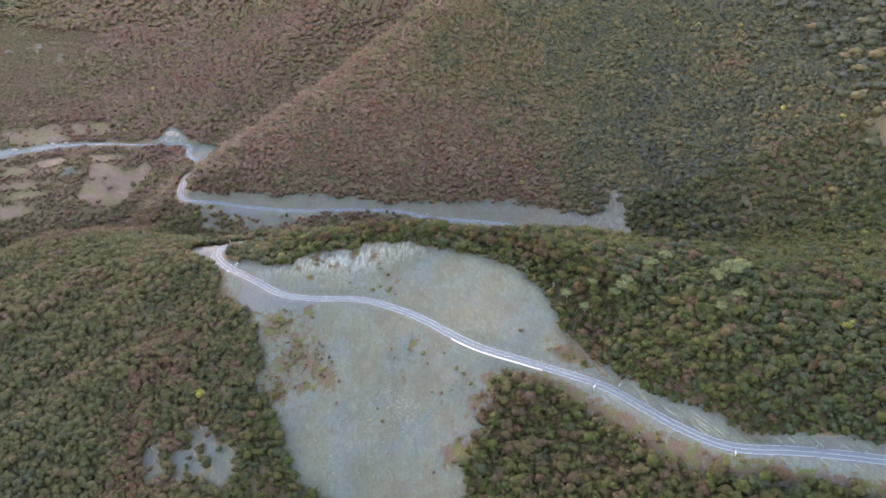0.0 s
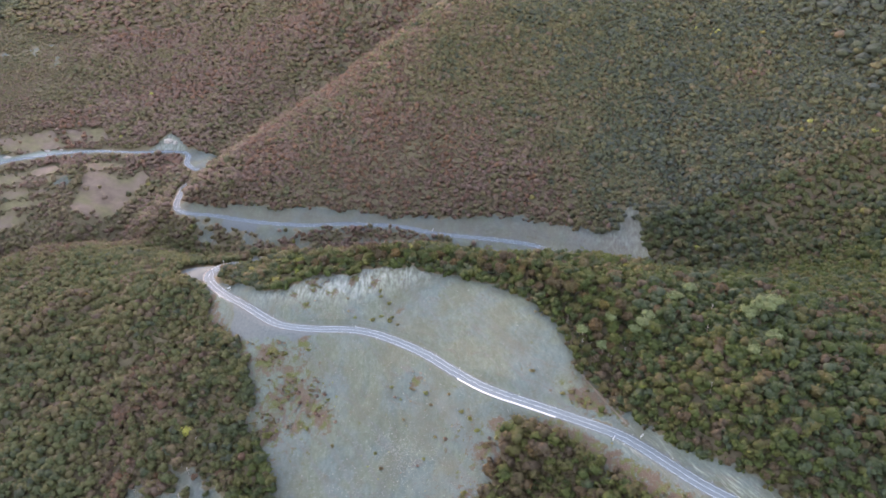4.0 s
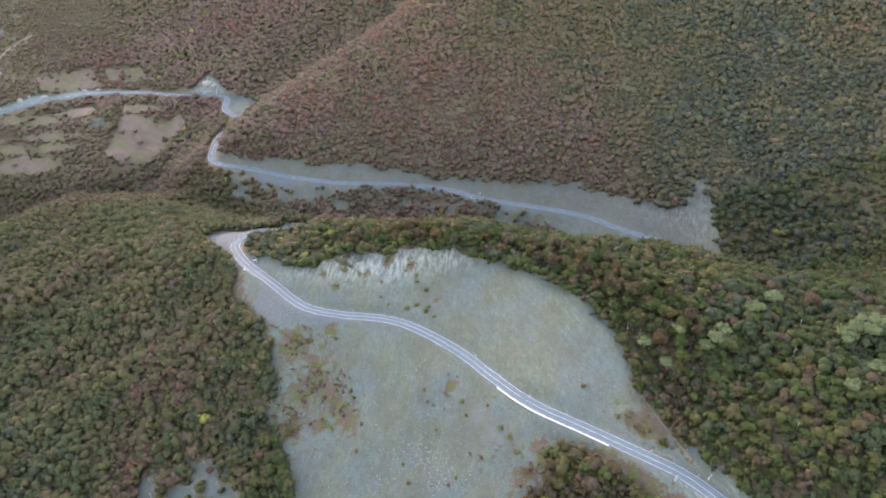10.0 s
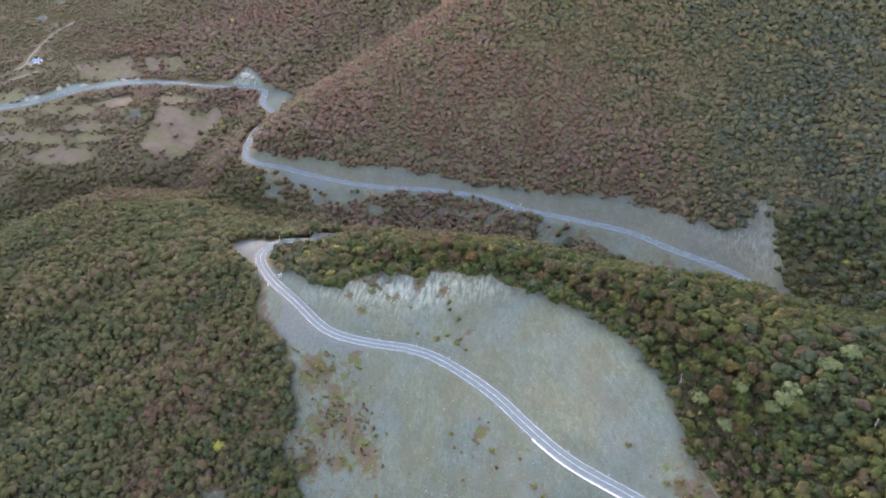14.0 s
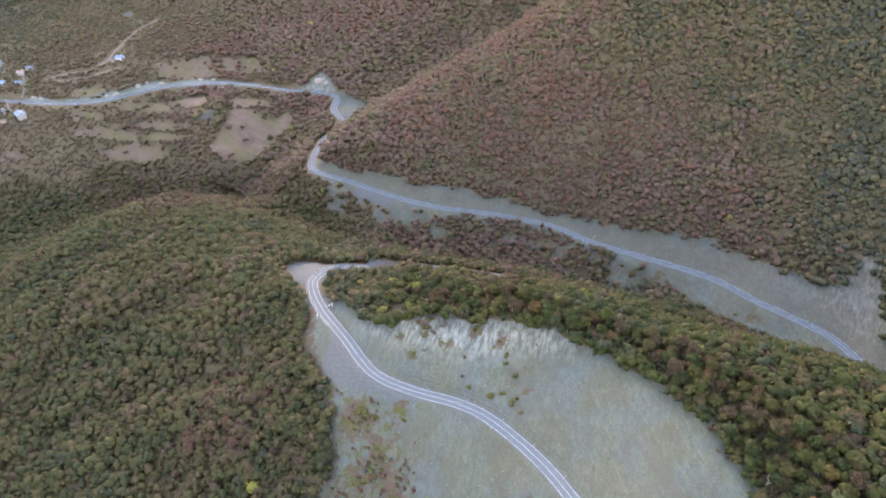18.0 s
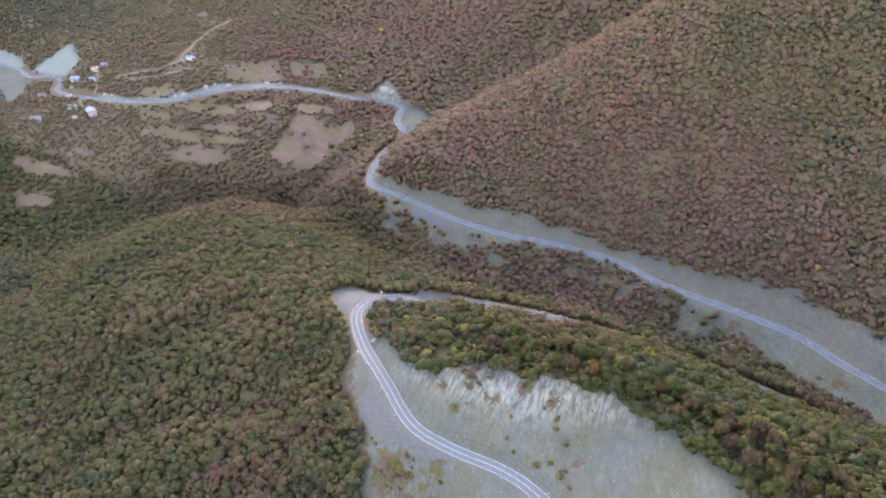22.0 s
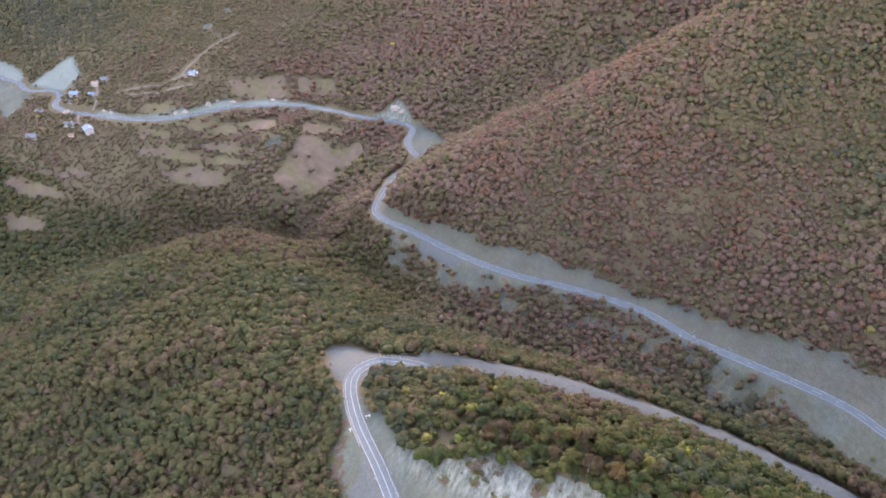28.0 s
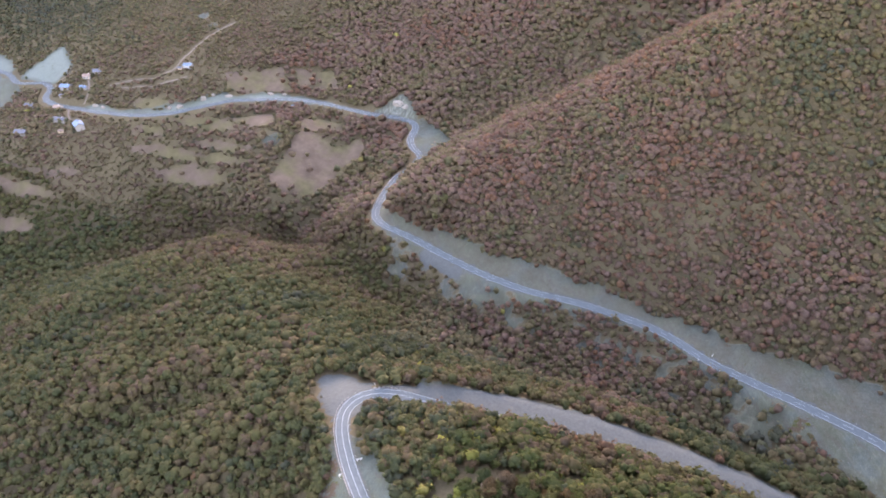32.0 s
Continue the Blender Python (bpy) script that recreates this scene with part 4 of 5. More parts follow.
plant("forest_mountain_top", -260, 560, 1060, 1330, 6.6, 6, 104, "dense brown woods high on the mountain", (8.6, 12.0), 0.8, leaf=1.2)
plant("forest_valley", -620, -240, 800, 1300, 5.4, 5, 105, "olive and brown woods in the side valley", (7.6, 11.5), 0.8, leaf=1.1)
# darker leaf palette and tints here stand in for the ravine's shade
plant("forest_ravine", -900, -620, 560, 750, 4.8, 6, 115, "olive woods in the ravine below the fields, valley shade in their tint", (5.8, 9.8), 0.9, 0.0, leaf=1.1, leaves=LEAVES_OLIVE)
plant("forest_village_hills", -1180, -620, 750, 1300, 4.3, 2, 106, "scrub and low woods round the village", (4.4, 8.6), 0.6, 0.08, leaf=1.3, skew=1.8)

plant("forest_far_hills", -1250, 200, 1300, 1640, 9.0, 3, 118, "brown and olive woods on the far hills", (11.5, 16), 0.7, leaf=1.3)
plant("forest_under_the_flight", -620, 420, -260, 204, 10.2, 6, 109, "olive and brown woods on the lower slopes", (11.5, 15.5), 0.85, leaf=1.2, leaves=LEAVES_OLIVE)
plant("forest_lower_west", -900, -620, 160, 560, 14.0, 5, 116, "dull olive woods on the far western slope", (15, 20), 0.65, leaf=1.4)
plant("forest_lower_west", -620, -240, 196, 330, 9.0, 8, 112, "olive woods on the lower western slope", (9, 13), 0.75, leaf=1.5)
plant("forest_east_slopes", 405, 900, -260, 1100, 15.0, 4, 110, "dull green woods on the eastern slopes", (16, 22), 0.6, leaf=1.4)
plant("forest_west_slopes", -1180, -900, 160, 750, 15.0, 4, 111, "dull green woods on the western slopes", (16, 22), 0.6, leaf=1.4)


def hedges():
    """Rows of bushes along the borders of the village's fields."""
    rng = np.random.default_rng(61)
    xs, ys = [], []
    for o in MEADOWS:
        p = np.array(o + o[:1], float)
        for a, b in zip(p[:-1], p[1:]):
            n = int(np.hypot(*(b - a)) / 2.6)
            u = rng.random(n)
            keep = rng.random(n) < 0.8
            q = a + (b - a) * u[:, None]
            xs.append(q[keep, 0] + rng.normal(0, 0.9, keep.sum())), ys.append(q[keep, 1] + rng.normal(0, 0.9, keep.sum()))
    x, y = np.concatenate(xs), np.concatenate(ys)
    d, _ = road_near(x, y)
    x, y = x[d > 7], y[d > 7]
    wide = 2.0 + 2.8 * rng.random(len(x)) ** 2
    forest("hedge_bushes", x, y, height(x, y) - 0.2, wide, wide * rng.uniform(0.7, 1.0, len(x)), np.clip(rng.normal(0.44, 0.14, len(x)), 0, 0.8), 12, 62, "dark bushy hedges along the village fields", 1.6)


hedges()


# ---- single trees along the cliff's edge ----
def tapered(bm, a, b, r0, r1, sides=6):
    """A tapered limb between two places."""
    a, b = Vector(a), Vector(b)
    m = Matrix.Translation((a + b) / 2) @ (b - a).to_track_quat("Z", "Y").to_matrix().to_4x4()
    bmesh.ops.create_cone(bm, cap_ends=True, segments=sides, radius1=r0, radius2=r1, depth=(b - a).length, matrix=m)


def make_tree(rng, tall, wide, label, leaves=None, group="trees along the cliff's edge", deep=0.68, base=0.36):
    tree = empty("tree", (0, 0, 0), 0, label, "tree", group)
    bm = bmesh.new()
    lean = rng.normal(0, 0.3, 2)
    fork = (lean[0], lean[1], tall * 0.5)
    tapered(bm, (0, 0, -0.6), fork, 0.17, 0.11)
    for i in range(5):
        a = 1.256 * i + rng.random()
        r = wide * rng.uniform(0.2, 0.36)
        low = tuple(fork[k] * rng.uniform(0.7, 1.0) for k in range(3))
        tapered(bm, low, (low[0] + r * math.cos(a), low[1] + r * math.sin(a), tall * rng.uniform(0.62, 0.88)), 0.08, 0.03, 4)
    part("trunk", bm, BARK, tree)
    v, f = crown_shape(rng, 300, 0.95, 8, 0.52, 6)
    v = v * (wide, wide, tall * deep) + (lean[0], lean[1], tall * base)
    me = mesh_from("crown", v, None, f)
    me.materials.append(leaves or LEAVES_OWN)
    crown = new("crown", me)
    crown.parent = tree
    return tree


def edge_wood():
    rng = np.random.default_rng(7)
    kinds = [make_tree(rng, tall, wide, label) for tall, wide, label in (
        (8.8, 4.6, "tall broadleaf tree with a rounded olive crown"), (7.4, 4.2, "broadleaf tree with thin pale trunk and brownish crown"),
        (9.8, 5.8, "tall spreading broadleaf tree beside the cliff"), (6.2, 3.4, "young broadleaf tree with a ragged crown"),
        (7.8, 5.2, "broad-crowned tree turning autumn brown"), (5.0, 4.0, "small bushy tree at the scree's edge"))]
    x, y, _ = tree_places(-125, 120, 355, 520, 4.6, 31)
    keep = inside(x, y, EDGE_WOOD, 0.01) > 0.5
    x, y = x[keep], y[keep]
    z = height(x, y)
    for i in range(len(x)):
        s, a = rng.uniform(0.85, 1.25), rng.random() * 6.283
        m = Matrix.Translation((x[i], y[i], z[i])) @ Matrix.Rotation(a, 4, "Z")
        k = kinds[i % 6]
        if i < 6:
            k.matrix_basis = m
        else:
            c = copy_thing(k, m)
            c.scale = (s, s, s * rng.uniform(0.9, 1.15))


edge_wood()


def pines():
    """Taller pale pines that stand out of the wood beside the scar."""
    rng = np.random.default_rng(9)
    for x, y, tall, wide in ((117, 385, 11, 8), (99, 391, 10, 7), (92, 374, 11, 8), (82, 387, 10, 7), (111, 382, 10, 7), (121, 390, 9, 7), (184, 384, 14, 12), (176, 380, 12, 9),
                             (192, 388, 13, 10), (139, 404, 10, 8), (152, 415, 11, 8), (166, 347, 9, 6), (180, 357, 10, 7)):
        tree = make_tree(rng, tall, wide, "tall pine with a pale grey-green crown above the woods", PINE_LEAVES, "pines beside the scar", 0.56, 0.44)
        tree.name = "pine_tree"
        tree.location = (x, y, float(height([x], [y])[0]))


pines()


def bare_trees():
    """Dead trees with pale trunks and no leaves."""
    rng = np.random.default_rng(11)
    for x, y in ((168, 349), (186, 358), (104, 372), (60, 432), (46, 446), (25, 462), (-2, 478), (74, 398), (140, 330), (178, 300), (-200, 352), (-188, 345), (-195, 338), (-170, 350), (-28, 495), (118, 352), (-176, 373), (-169, 367), (-168, 384), (-156, 382), (-147, 377), (-150, 372), (-143, 385), (-130, 350), (-164, 375),
                 (-182, 360), (-158, 362), (-205, 362), (-40, 492), (12, 474), (36, 456), (52, 440), (68, 412), (80, 380), (150, 372), (160, 395), (-90, 496)):
        tall = rng.uniform(5, 8.5)
        bm = bmesh.new()
        top = (rng.normal(0, 0.5), rng.normal(0, 0.5), tall)
        tapered(bm, (0, 0, -0.5), top, 0.16, 0.04)
        for i in range(9):
            u, a, r = rng.uniform(0.4, 0.92), 2.4 * i + rng.random(), rng.uniform(0.6, 1.7)
            s = tuple(top[k] * u for k in range(3))
            tapered(bm, s, (s[0] + r * math.cos(a), s[1] + r * math.sin(a), s[2] + r * 0.8), 0.06, 0.02, 4)
        ob = part("dead_tree", bm, PALE_BARK, None, "bare dead tree with pale trunk and branches")
        tagged(ob, "", "tree", "dead trees")
        ob.location = (x, y, float(height([x], [y])[0]))


bare_trees()


# ---- bushes on the scree and the cliff ----
BUSHES = [(-81, 385), (-113, 399), (-117, 377), (-116, 387), (-120, 428), (-35, 384), (-21, 377), (-13, 372), (-10, 363), (-43, 347), (-71, 358), (-39, 337), (-7, 344),
          (-27, 361), (-96, 425), (-103, 409), (-90, 374), (-71, 452), (-66, 446), (-53, 443), (-47, 445), (-41, 439), (-35, 434), (-39, 442), (-49, 467), (-100, 475), (-71, 480),
          (-55, 474), (97, 637), (50, 368), (77, 341), (66, 351), (13, 345), (17, 337), (8, 351), (1, 365), (71, 351), (76, 345)]


def make_bush(rng, label):
    v, f = crown_shape(rng, 90, 0.8, 6, 0.8, 4)
    me = mesh_from("bush", v, None, f)
    me.materials.append(SCRUB_LEAVES)
    return tagged(new("bush", me), label, "bush", "bushes on the scree")


def bushes():
    rng = np.random.default_rng(17)
    kinds = [make_bush(rng, s) for s in ("low ragged bush on bare grey scree", "ragged autumn-coloured bush on the shale", "small brownish bush clinging to the slope")]
    places = list(BUSHES)
    for cx, cy, r, n in ((-122, 427, 10, 60), (-118, 383, 11, 70), (-108, 405, 8, 40), (-90, 396, 9, 34), (-78, 382, 7, 22), (110, 282, 10, 20), (140, 256, 12, 20), (80, 312, 8, 12), (50, 326, 9, 24), (-100, 480, 12, 18), (-97, 380, 6, 10), (-113, 399, 6, 12), (-134, 405, 5, 16), (-136, 440, 6, 14), (-122, 362, 5, 12), (8, 300, 8, 14), (24, 328, 6, 14),
                         (44, 334, 7, 16), (76, 346, 6, 12), (70, 395, 4, 8), (60, 412, 4, 6), (-60, 470, 20, 16), (40, 660, 22, 14), (100, 628, 14, 10), (-25, 375, 16, 12), (-30, 330, 25, 16)):
        places += [(rng.normal(cx, r * 0.6), rng.normal(cy, r * 0.6)) for _ in range(n)]
    p = np.array(places)
    z = height(p[:, 0], p[:, 1])
    bare, _, verge, d = cover(p[:, 0], p[:, 1])
    rest = []
    for i, (x, y) in enumerate(places):
        s = rng.uniform(1.8, 3.6) if i < len(BUSHES) else 0.8 + 2.6 * rng.random() ** 2.2
        if i == 4 or i == 2:
            s = 6.0
        m = Matrix.Translation((x, y, z[i] - 0.12 * s)) @ Matrix.Rotation(rng.random() * 6.283, 4, "Z")
        if i < 3:
            kinds[i].matrix_basis, kinds[i].scale = m, (s, s, s * 0.8)
        elif bare[i] > 0.5 and verge[i] < 0.2 and d[i] > 6 and i >= len(BUSHES) and i % 2:
            rest.append((x, y, z[i] - 0.1 * s, s, s * 0.6))
        elif bare[i] > 0.5 and verge[i] < 0.2 and d[i] > 6:
            c = copy_thing(kinds[i % 3], m)
            c.scale = (s * rng.uniform(0.9, 1.5), s, s * rng.uniform(0.45, 0.75))

    r = np.array(rest)
    forest("low_scrub", r[:, 0], r[:, 1], r[:, 2], r[:, 3], r[:, 4], rng.uniform(0.4, 0.85, len(r)), 60, 63, "low brown and olive scrub on the scree", 0.9)


bushes()


def rubble():
    """Pale stones that have rolled down the scree: too small and many to count."""
    rng = np.random.default_rng(23)
    xs, ys = [], []
    for cx, cy, sx, sy, n in ((-36, 352, 7, 5, 420), (-28, 343, 6, 5, 420), (-20, 334, 7, 5, 400), (-60, 330, 30, 14, 900), (-70, 401, 4, 3, 30), (-39, 399, 1.8, 1.2, 30), (-36, 376, 10, 8, 60), (-30, 350, 45, 40, 900),
                              (-95, 380, 16, 22, 220), (12, 361, 2, 1.5, 14), (32, 347, 3, 2, 10), (-60, 450, 30, 8, 300), (60, 650, 25, 10, 80), (30, 690, 60, 6, 60), (-115, 478, 6, 3, 40)):
        xs.append(rng.normal(cx, sx, n)), ys.append(rng.normal(cy, sy, n))
    x, y = np.concatenate(xs), np.concatenate(ys)
    bare, _, verge, d = cover(x, y)
    ok = (bare > 0.6) & (d > HALF + 1)
    x, y = x[ok], y[ok]
    z = height(x, y)
    size = 0.06 + 0.20 * rng.random(len(x)) ** 3
    vs, fs, ts = [], [], []
    for i in range(len(x)):
        v = ICO_V * (0.75 + 0.45 * rng.random((len(ICO_V), 1))) * size[i] * (1.2, 0.9, 0.7)
        vs.append(v + (x[i], y[i], z[i] + 0.25 * size[i])), fs.append(ICO_F + i * len(ICO_V))
    me = mesh_from("rubble", np.concatenate(vs), None, np.concatenate(fs))
    me.materials.append(PEBBLE)
    tagged(new("rubble", me), "pale loose stones scattered over the scree", "stones", kind="stuff")


rubble()


# ---- beside the road ----
def road_index(x, y):
    return int(np.argmin(np.hypot(ROAD[:, 0] - x, ROAD[:, 1] - y)))


def road_pose(i, off, lift=0.0):
    """A pose beside the road: x runs along it."""
    p, s = ROAD[i], SIDE[i]
    return Matrix.Translation((p[0] + s[0] * off, p[1] + s[1] * off, p[2] + lift)) @ Matrix.Rotation(math.atan2(s[0], -s[1]), 4, "Z")


def parapet():
    """The pale concrete parapet over the fill."""
    first, last = road_index(8, 376), road_index(60, 340)
    wall = empty("concrete_parapet", ROAD[last], 0, "long pale concrete parapet along the road's outer edge", "parapet")
    inv = wall.matrix_world.inverted()
    for i in range(last, first, 2):
        p, q = road_pose(i, -4.1, -0.5), road_pose(i + 2, -4.1, -0.5)
        length = (q.translation - p.translation).length
        panel = part("panel", box((length * 0.96, 0.26, 0.9), bevel=0.04), WHITE, wall)
        panel.matrix_basis = inv @ p
        cap = part("coping", box((length * 0.975, 0.36, 0.1), bevel=0.03), CONCRETE, wall)
        cap.matrix_basis = inv @ p @ Matrix.Translation((0, 0, 0.9))


parapet()


def barrier_blocks():
    """Loose concrete blocks round the outside of the bends."""
    block = empty("barrier_block", (0, 0, 0), 0, "pale concrete barrier block on the outside of a bend", "barrier", "concrete blocks on the bends")
    bm = bmesh.new()
    bm2 = box((1.25, 0.5, 0.25), bm=bm)
    box((1.25, 0.26, 0.5), (0, 0, 0.25), bm=bm2)
    part("block", bm2, WALL, block)
    part("reflector", box((0.16, 0.05, 0.16), (0, -0.15, 0.5)), PAINT, block, "small reflector")
    spans = ((road_index(-165, 489), road_index(-198, 543), -4.3), (road_index(-190, 551), road_index(-179, 557), -4.3),
             (road_index(152, 562), road_index(173, 592), 4.3), (road_index(-329, 800), road_index(-342, 870), -4.3), (road_index(-345, 915), road_index(-372, 965), -4.3))
    first = True
    for a, b, off in spans:
        for i in range(a, b):
            m = road_pose(i, off, -0.1)
            if first:
                block.matrix_basis, first = m, False
            else:
                copy_thing(block, m)


barrier_blocks()


def marker_posts():
    post = empty("marker_post", (0, 0, 0), 0, "slim white roadside marker post with dark band", "marker post", "marker posts along the road")
    part("shaft", box((0.14, 0.12, 1.05), bevel=0.02), WHITE, post)
    part("band", box((0.15, 0.13, 0.2), (0, 0, 0.72)), DARK, post, "dark band")
    first = True
    end = road_index(-372, 965)
    for k, i in enumerate(range(40, end, 11)):
        for off in (-4.3, 4.3):
            m = road_pose(i, off, -0.15)
            if first:
                post.matrix_basis, first = m, False
            else:
                copy_thing(post, m)


marker_posts()


def road_sign(x, y, off, boards, label):
    i = road_index(x, y)
    sign = empty("road_sign", (0, 0, 0), 0, label, "road sign", "road signs")
    sign.matrix_basis = road_pose(i, off, -0.2) @ Matrix.Rotation(math.pi / 2, 4, "Z")
    for k in range(boards):
        dx = (k - (boards - 1) / 2) * 1.7
        bm = bmesh.new()
        bmesh.ops.create_cone(bm, cap_ends=True, segments=8, radius1=0.05, radius2=0.05, depth=2.6, matrix=Matrix.Translation((dx, 0, 1.3)))
        part("post", bm, STEEL, sign)
        board = part("board", box((1.3, 0.06, 1.0), (dx, -0.08, 1.75), bevel=0.02), WHITE, sign, "pale sign board")
        part("bar", box((0.8, 0.02, 0.12), (dx, -0.125, 2.2)), DARK, board)


road_sign(100, 313, 5.9, 2, "pair of pale warning boards beside the road cut")
road_sign(92, 320, -5.6, 2, "pair of pale warning boards above the valley")
road_sign(-171, 505, 5.6, 2, "pair of pale chevron boards inside the bend")
road_sign(-172, 496, -5.8, 1, "pale warning board above the forested slope")
road_sign(-19, 706, 5.6, 2, "pair of pale warning boards below the long cut")
road_sign(-24, 707, -5.6, 1, "pale warning board on the valley side")
road_sign(150, 262, -5.8, 2, "pair of pale warning boards beside the woods")
road_sign(-190, 551, -5.6, 1, "pale board at the end of the pull-out")


# ---- dirt tracks and rock outcrops ----
def dirt_track(line, wide, soil, label):
    p = smooth_line([(x, y, 0) for x, y in line], 3.0)
    side = along(p)
    rows = []
    for off in (-wide / 2, 0, wide / 2):
        q = p[:, :2] + side * off
        rows.append(np.column_stack([q, height(q[:, 0], q[:, 1]) + (0.35 if wide > 2 else 0.12)]))
    n = len(p)
    k = np.arange(n - 1)
    quads = np.concatenate([np.stack([k + a * n, k + a * n + 1, k + (a + 1) * n + 1, k + (a + 1) * n], 1) for a in (0, 1)])
    me = mesh_from("dirt_track", np.concatenate(rows), quads, smooth=True)
    me.materials.append(soil)
    tagged(new("dirt_track", me), label, "track", kind="structure")


TRACK_SOIL = plain("track_soil", (0.088, 0.078, 0.068), 0.95, 0, 0.25, 2.0)
for line in TRACKS[:5]:
    dirt_track(line, 2.1, TRACK_SOIL, "pale worn dirt track on the hillside")
RUT_SOIL = plain("rut_soil", (0.062, 0.053, 0.041), 0.95, 0, 0.3, 1.2)
for line in TRACKS[5:]:
    dirt_track(line, 1.1, RUT_SOIL, "dark wheel rut climbing beside the woods")


def outcrop(x, y, wide, tall, turn, seed):
    """A pale block of rock standing out of the road cut."""
    rng = np.random.default_rng(seed)
    bm = bmesh.new()
    bmesh.ops.create_icosphere(bm, subdivisions=3, radius=1)
    for v in bm.verts:
        c = v.co
        k = 0.75 + 0.35 * noise.noise(c * 1.7 + Vector((seed, 0, 0))) + 0.22 * noise.noise(c * 4.1 + Vector((0, seed, 0)))
        v.co = Vector((c.x * k * wide / 2, c.y * k * wide / 3.2, c.z * k * tall))
    ob = part("rock_outcrop", bm, STONE, None, "pale jagged rock outcrop above the village road")
    tagged(ob, "", "rock", "rock outcrops")
    ob.matrix_world = Matrix.Translation((x, y, float(height([x], [y])[0]) - 0.2)) @ Matrix.Rotation(radians(turn), 4, "Z")


for k, (x, y, wide, tall, turn) in enumerate(((-752, 860, 11, 3.4, 10), (-740, 860, 9, 2.4, 0), (-660, 886, 9, 3, 40), (-651, 894, 10, 3.4, 45), (-635, 919, 9, 5, 70), (-630, 931, 8, 3.4, 60),
                                              (-616, 942, 11, 2.6, 40), (-576, 972, 12, 2.8, 25), (-560, 979, 9, 2.6, 15), (-409, 996, 16, 6, 5), (-398, 994, 10, 4, 30))):
    outcrop(x, y, wide, tall, turn, k + 1)


# ---- village ----
def gable_roof(w, d, rise, over, thick=0.18):
    """A pitched roof of two slabs, ridge along x, eaves at z 0."""
    bm = bmesh.new()
    hw, hd = w / 2 + over, d / 2 + over
    drop = rise * over / (d / 2)
    for s in (-1, 1):
        top = [bm.verts.new(c) for c in ((-hw, 0, rise), (hw, 0, rise), (hw, s * hd, -drop), (-hw, s * hd, -drop))]
        low = [bm.verts.new(v.co - Vector((0, 0, thick))) for v in top]
        bm.faces.new(top), bm.faces.new(low[::-1])
        for a in range(4):
            b = (a + 1) % 4
            bm.faces.new((top[a], low[a], low[b], top[b]))
    bmesh.ops.recalc_face_normals(bm, faces=bm.faces)
    return bm


def gable_walls(w, d, h, rise):
    bm = bmesh.new()
    x, y = w / 2, d / 2
    base = [bm.verts.new(c) for c in ((-x, -y, -1.5), (x, -y, -1.5), (x, y, -1.5), (-x, y, -1.5))]
    eave = [bm.verts.new(c) for c in ((-x, -y, h), (x, -y, h), (x, y, h), (-x, y, h))]
    tip = [bm.verts.new((-x, 0, h + rise)), bm.verts.new((x, 0, h + rise))]
    bm.faces.new(base[::-1])
    bm.faces.new((base[0], base[1], eave[1], eave[0])), bm.faces.new((base[2], base[3], eave[3], eave[2]))
    bm.faces.new((base[1], base[2], eave[2], tip[1], eave[1])), bm.faces.new((base[3], base[0], eave[0], tip[0], eave[3]))
    bm.faces.new((eave[0], eave[1], tip[1], tip[0])), bm.faces.new((eave[2], eave[3], tip[0], tip[1]))
    return bm


def house(x, y, turn, w, d, h, rise, roof, wall, label, windows=3, chimney=True, name="house"):
    z = float(height([x], [y])[0])
    ob = empty(name, (x, y, z), radians(turn), label, name, "houses of the village")
    part("wall", gable_walls(w, d, h, rise), wall, ob)
    r = part("roof", gable_roof(w, d, rise, 0.6), roof, ob)
    r.location = (0, 0, h + 0.16)
    if chimney:
        part("chimney", box((0.6, 0.6, 1.5), (w * 0.22, d * 0.12, rise * 0.55), bevel=0.04), CONCRETE, r)
    for side in (-1, 1):
        for k in range(windows):
            px = (k + 0.5) / windows * w - w / 2
            for level in range(1 + (h > 4.5)):
                win = part("window", box((1.1, 0.14, 1.3), (px, side * d / 2, 1.0 + 2.8 * level)), WHITE, ob)
                part("pane", box((0.9, 0.05, 1.1), (px, side * (d / 2 + 0.06), 1.1 + 2.8 * level)), DARK, win)
    part("door", box((1.0, 0.12, 2.1), (w * 0.3, -d / 2 - 0.03, 0)), WOOD, ob)
    return ob


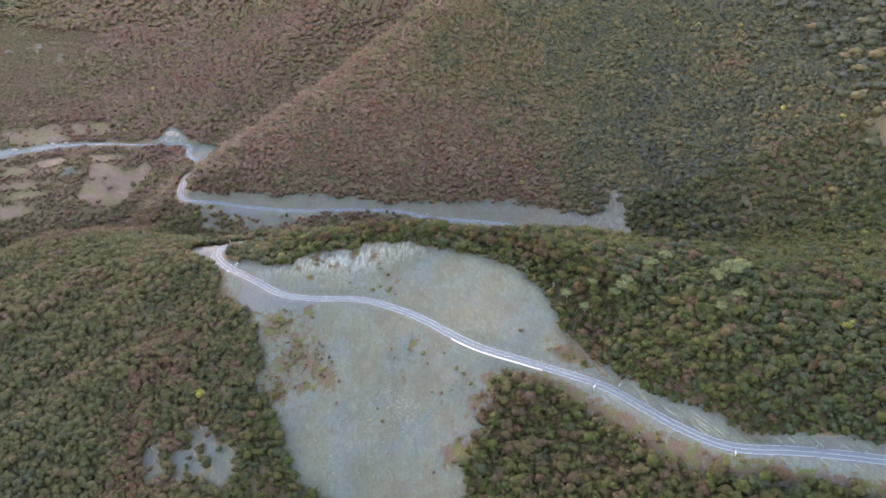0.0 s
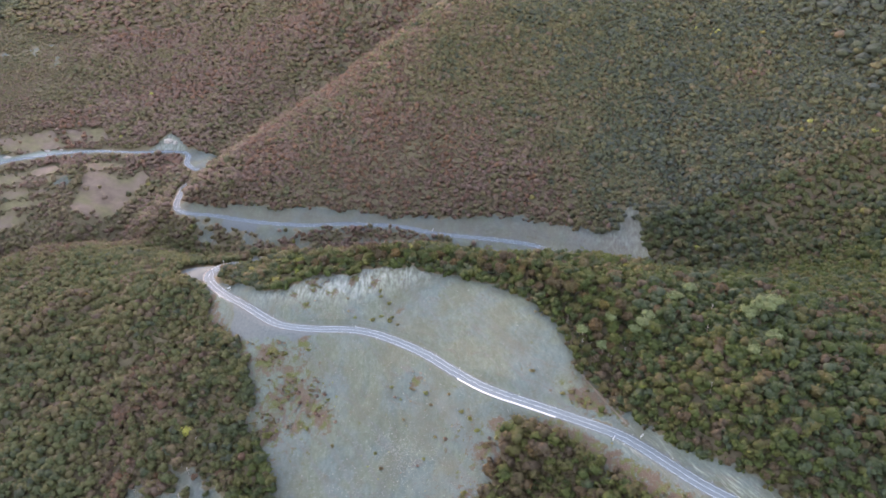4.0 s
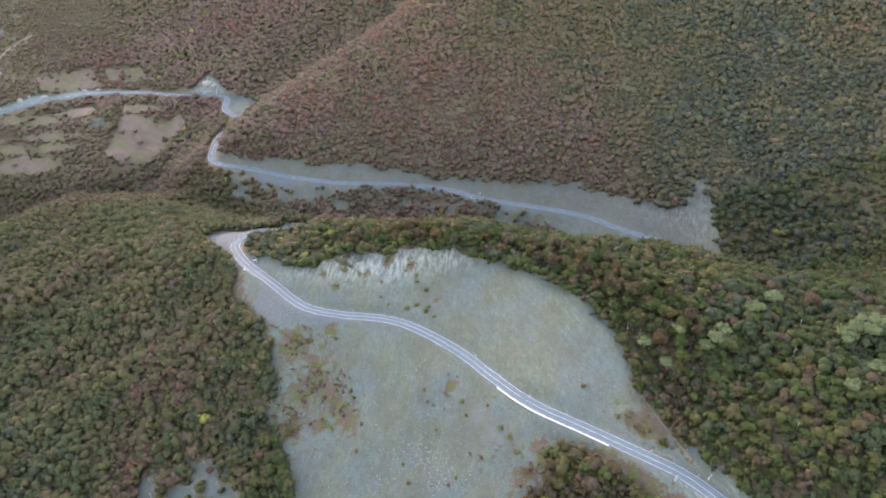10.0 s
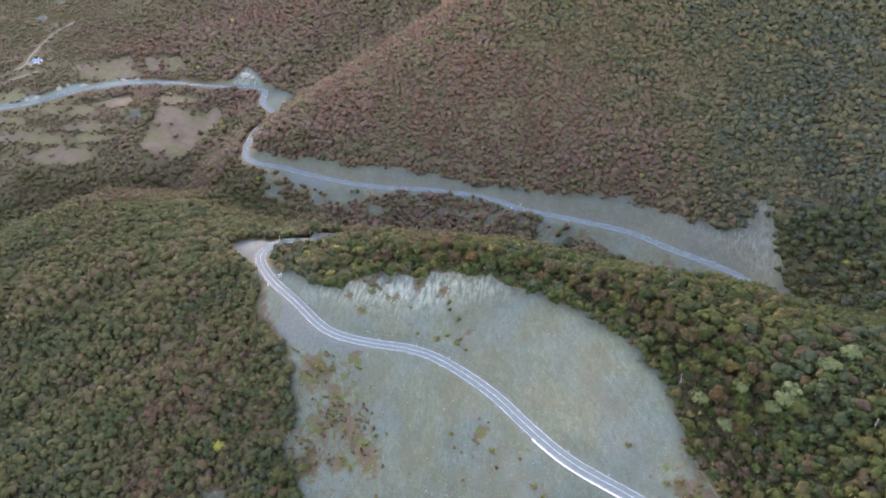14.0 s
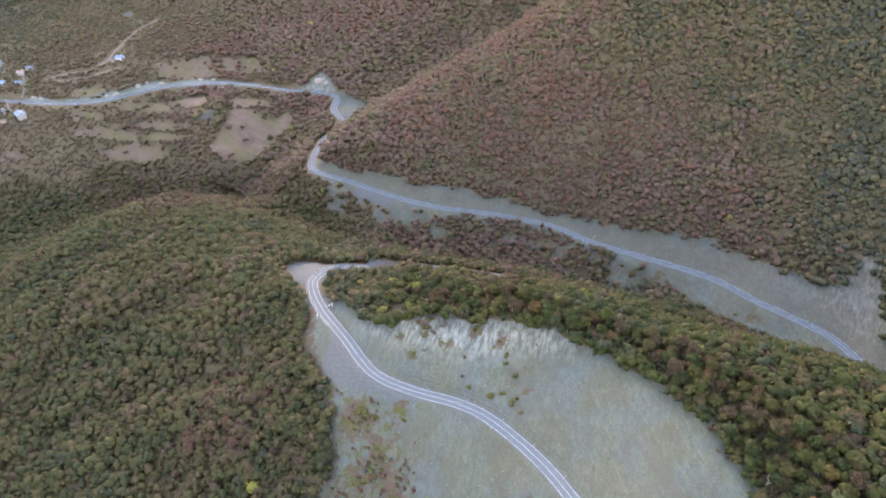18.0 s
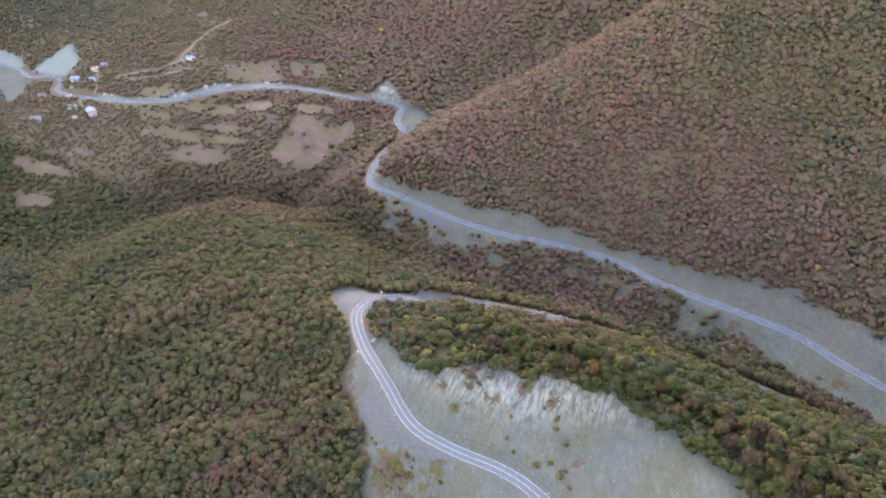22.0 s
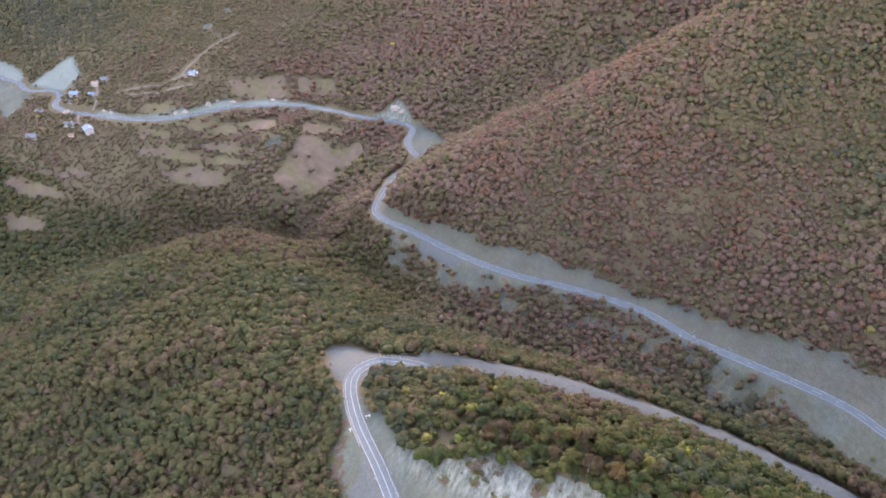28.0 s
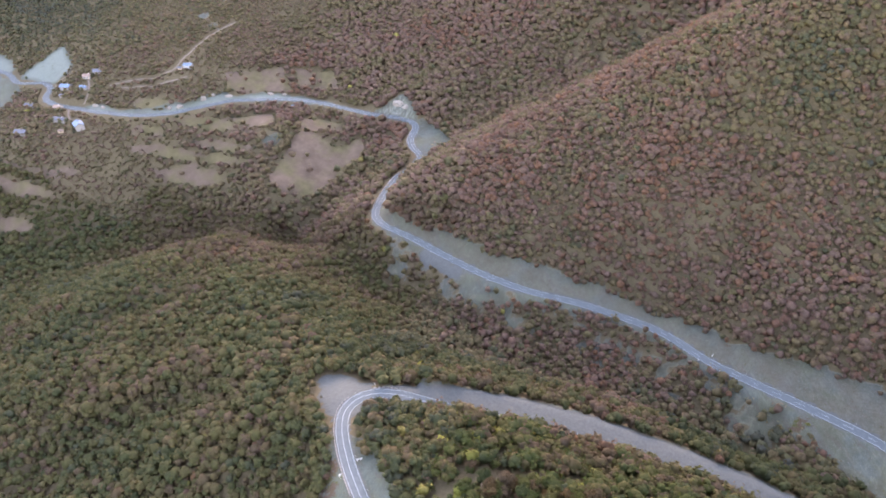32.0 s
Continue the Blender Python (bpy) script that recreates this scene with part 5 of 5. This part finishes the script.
house(-817, 877, 15, 12, 9, 3.6, 2.2, ROOF_BLUE, WALL, "house with a pale blue tin roof among trees")
house(-736, 818, -30, 13, 10, 5.2, 2.6, ROOF_BLUE, WALL, "two-storey house with a bright blue roof and pale walls", 4)
house(-766, 818, 12, 15, 7, 3.0, 1.6, ROOF_GREY, WALL, "long low house with a grey roof", 4)
house(-798, 788, 20, 13, 9, 3.2, 2.0, ROOF_GREY, WALL, "house with a slate-grey roof below the road")
house(-841, 838, 25, 10, 8, 3.0, 1.8, ROOF_GREY, WALL, "small house with a weathered grey roof", 2)
house(-789, 880, 8, 9, 5, 2.6, 1.2, ROOF_BLUE, WALL, "small outbuilding with a pale tin roof", 2, False)
house(-801, 899, 25, 9, 8, 3.2, 2.0, ROOF_TAN, WALL, "old house with a faded tile roof", 2)
house(-794, 911, 30, 11, 8, 3.0, 2.0, ROOF_GREY, WALL, "hillside house with a grey tin roof", 3)
house(-808, 861, 0, 5, 4.5, 2.5, 1.2, ROOF_GREY, WALL, "small grey-roofed hut beside the road", 1, False, "hut")
house(-790, 838, 10, 9, 7, 3.0, 1.6, ROOF_TAN, WALL, "house with a brownish roof below the road", 2)
house(-753, 806, 40, 6, 4, 2.4, 1.0, ROOF_TAN, WOOD, "wooden shed behind the blue-roofed house", 1, False, "shed")
house(-677, 948, 20, 10, 7, 3.0, 1.6, ROOF_BLUE, WHITE, "white farmhouse alone on the grassy hillside", 3)
house(-683, 940, 20, 5, 4, 2.2, 1.0, ROOF_GREY, WOOD, "small wooden shed beside the farmhouse", 1, False, "shed")
house(-601, 924, 35, 5.5, 4, 2.4, 1.0, ROOF_BLUE, WHITE, "small white hut at the edge of a meadow", 1, False, "hut")
house(-533, 959, 15, 4.5, 3.5, 2.3, 0.9, ROOF_BLUE, WHITE, "tiny white hut beside the village road", 1, False, "hut")


# ---- utility poles of the village ----
def utility_pole(x, y, turn):
    z = float(height([x], [y])[0])
    pole = empty("utility_pole", (x, y, z), radians(turn), "grey wooden utility pole with a crossarm beside the road", "utility pole", "utility poles of the village")
    bm = bmesh.new()
    tapered(bm, (0, 0, -0.5), (0, 0, 8.0), 0.16, 0.10, 8)
    part("shaft", bm, PALE_BARK, pole)
    arm = part("crossarm", box((1.8, 0.12, 0.14), (0, 0, 7.3)), WOOD, pole)
    for dx in (-0.75, 0.0, 0.75):
        part("insulator", box((0.12, 0.12, 0.22), (dx, 0, 7.44)), WHITE, arm)


for x, y, turn in ((-868, 868, 30), (-846, 872, 20), (-812, 858, 80), (-800, 812, 60), (-742, 862, 85), (-700, 872, 100)):
    utility_pole(x, y, turn)
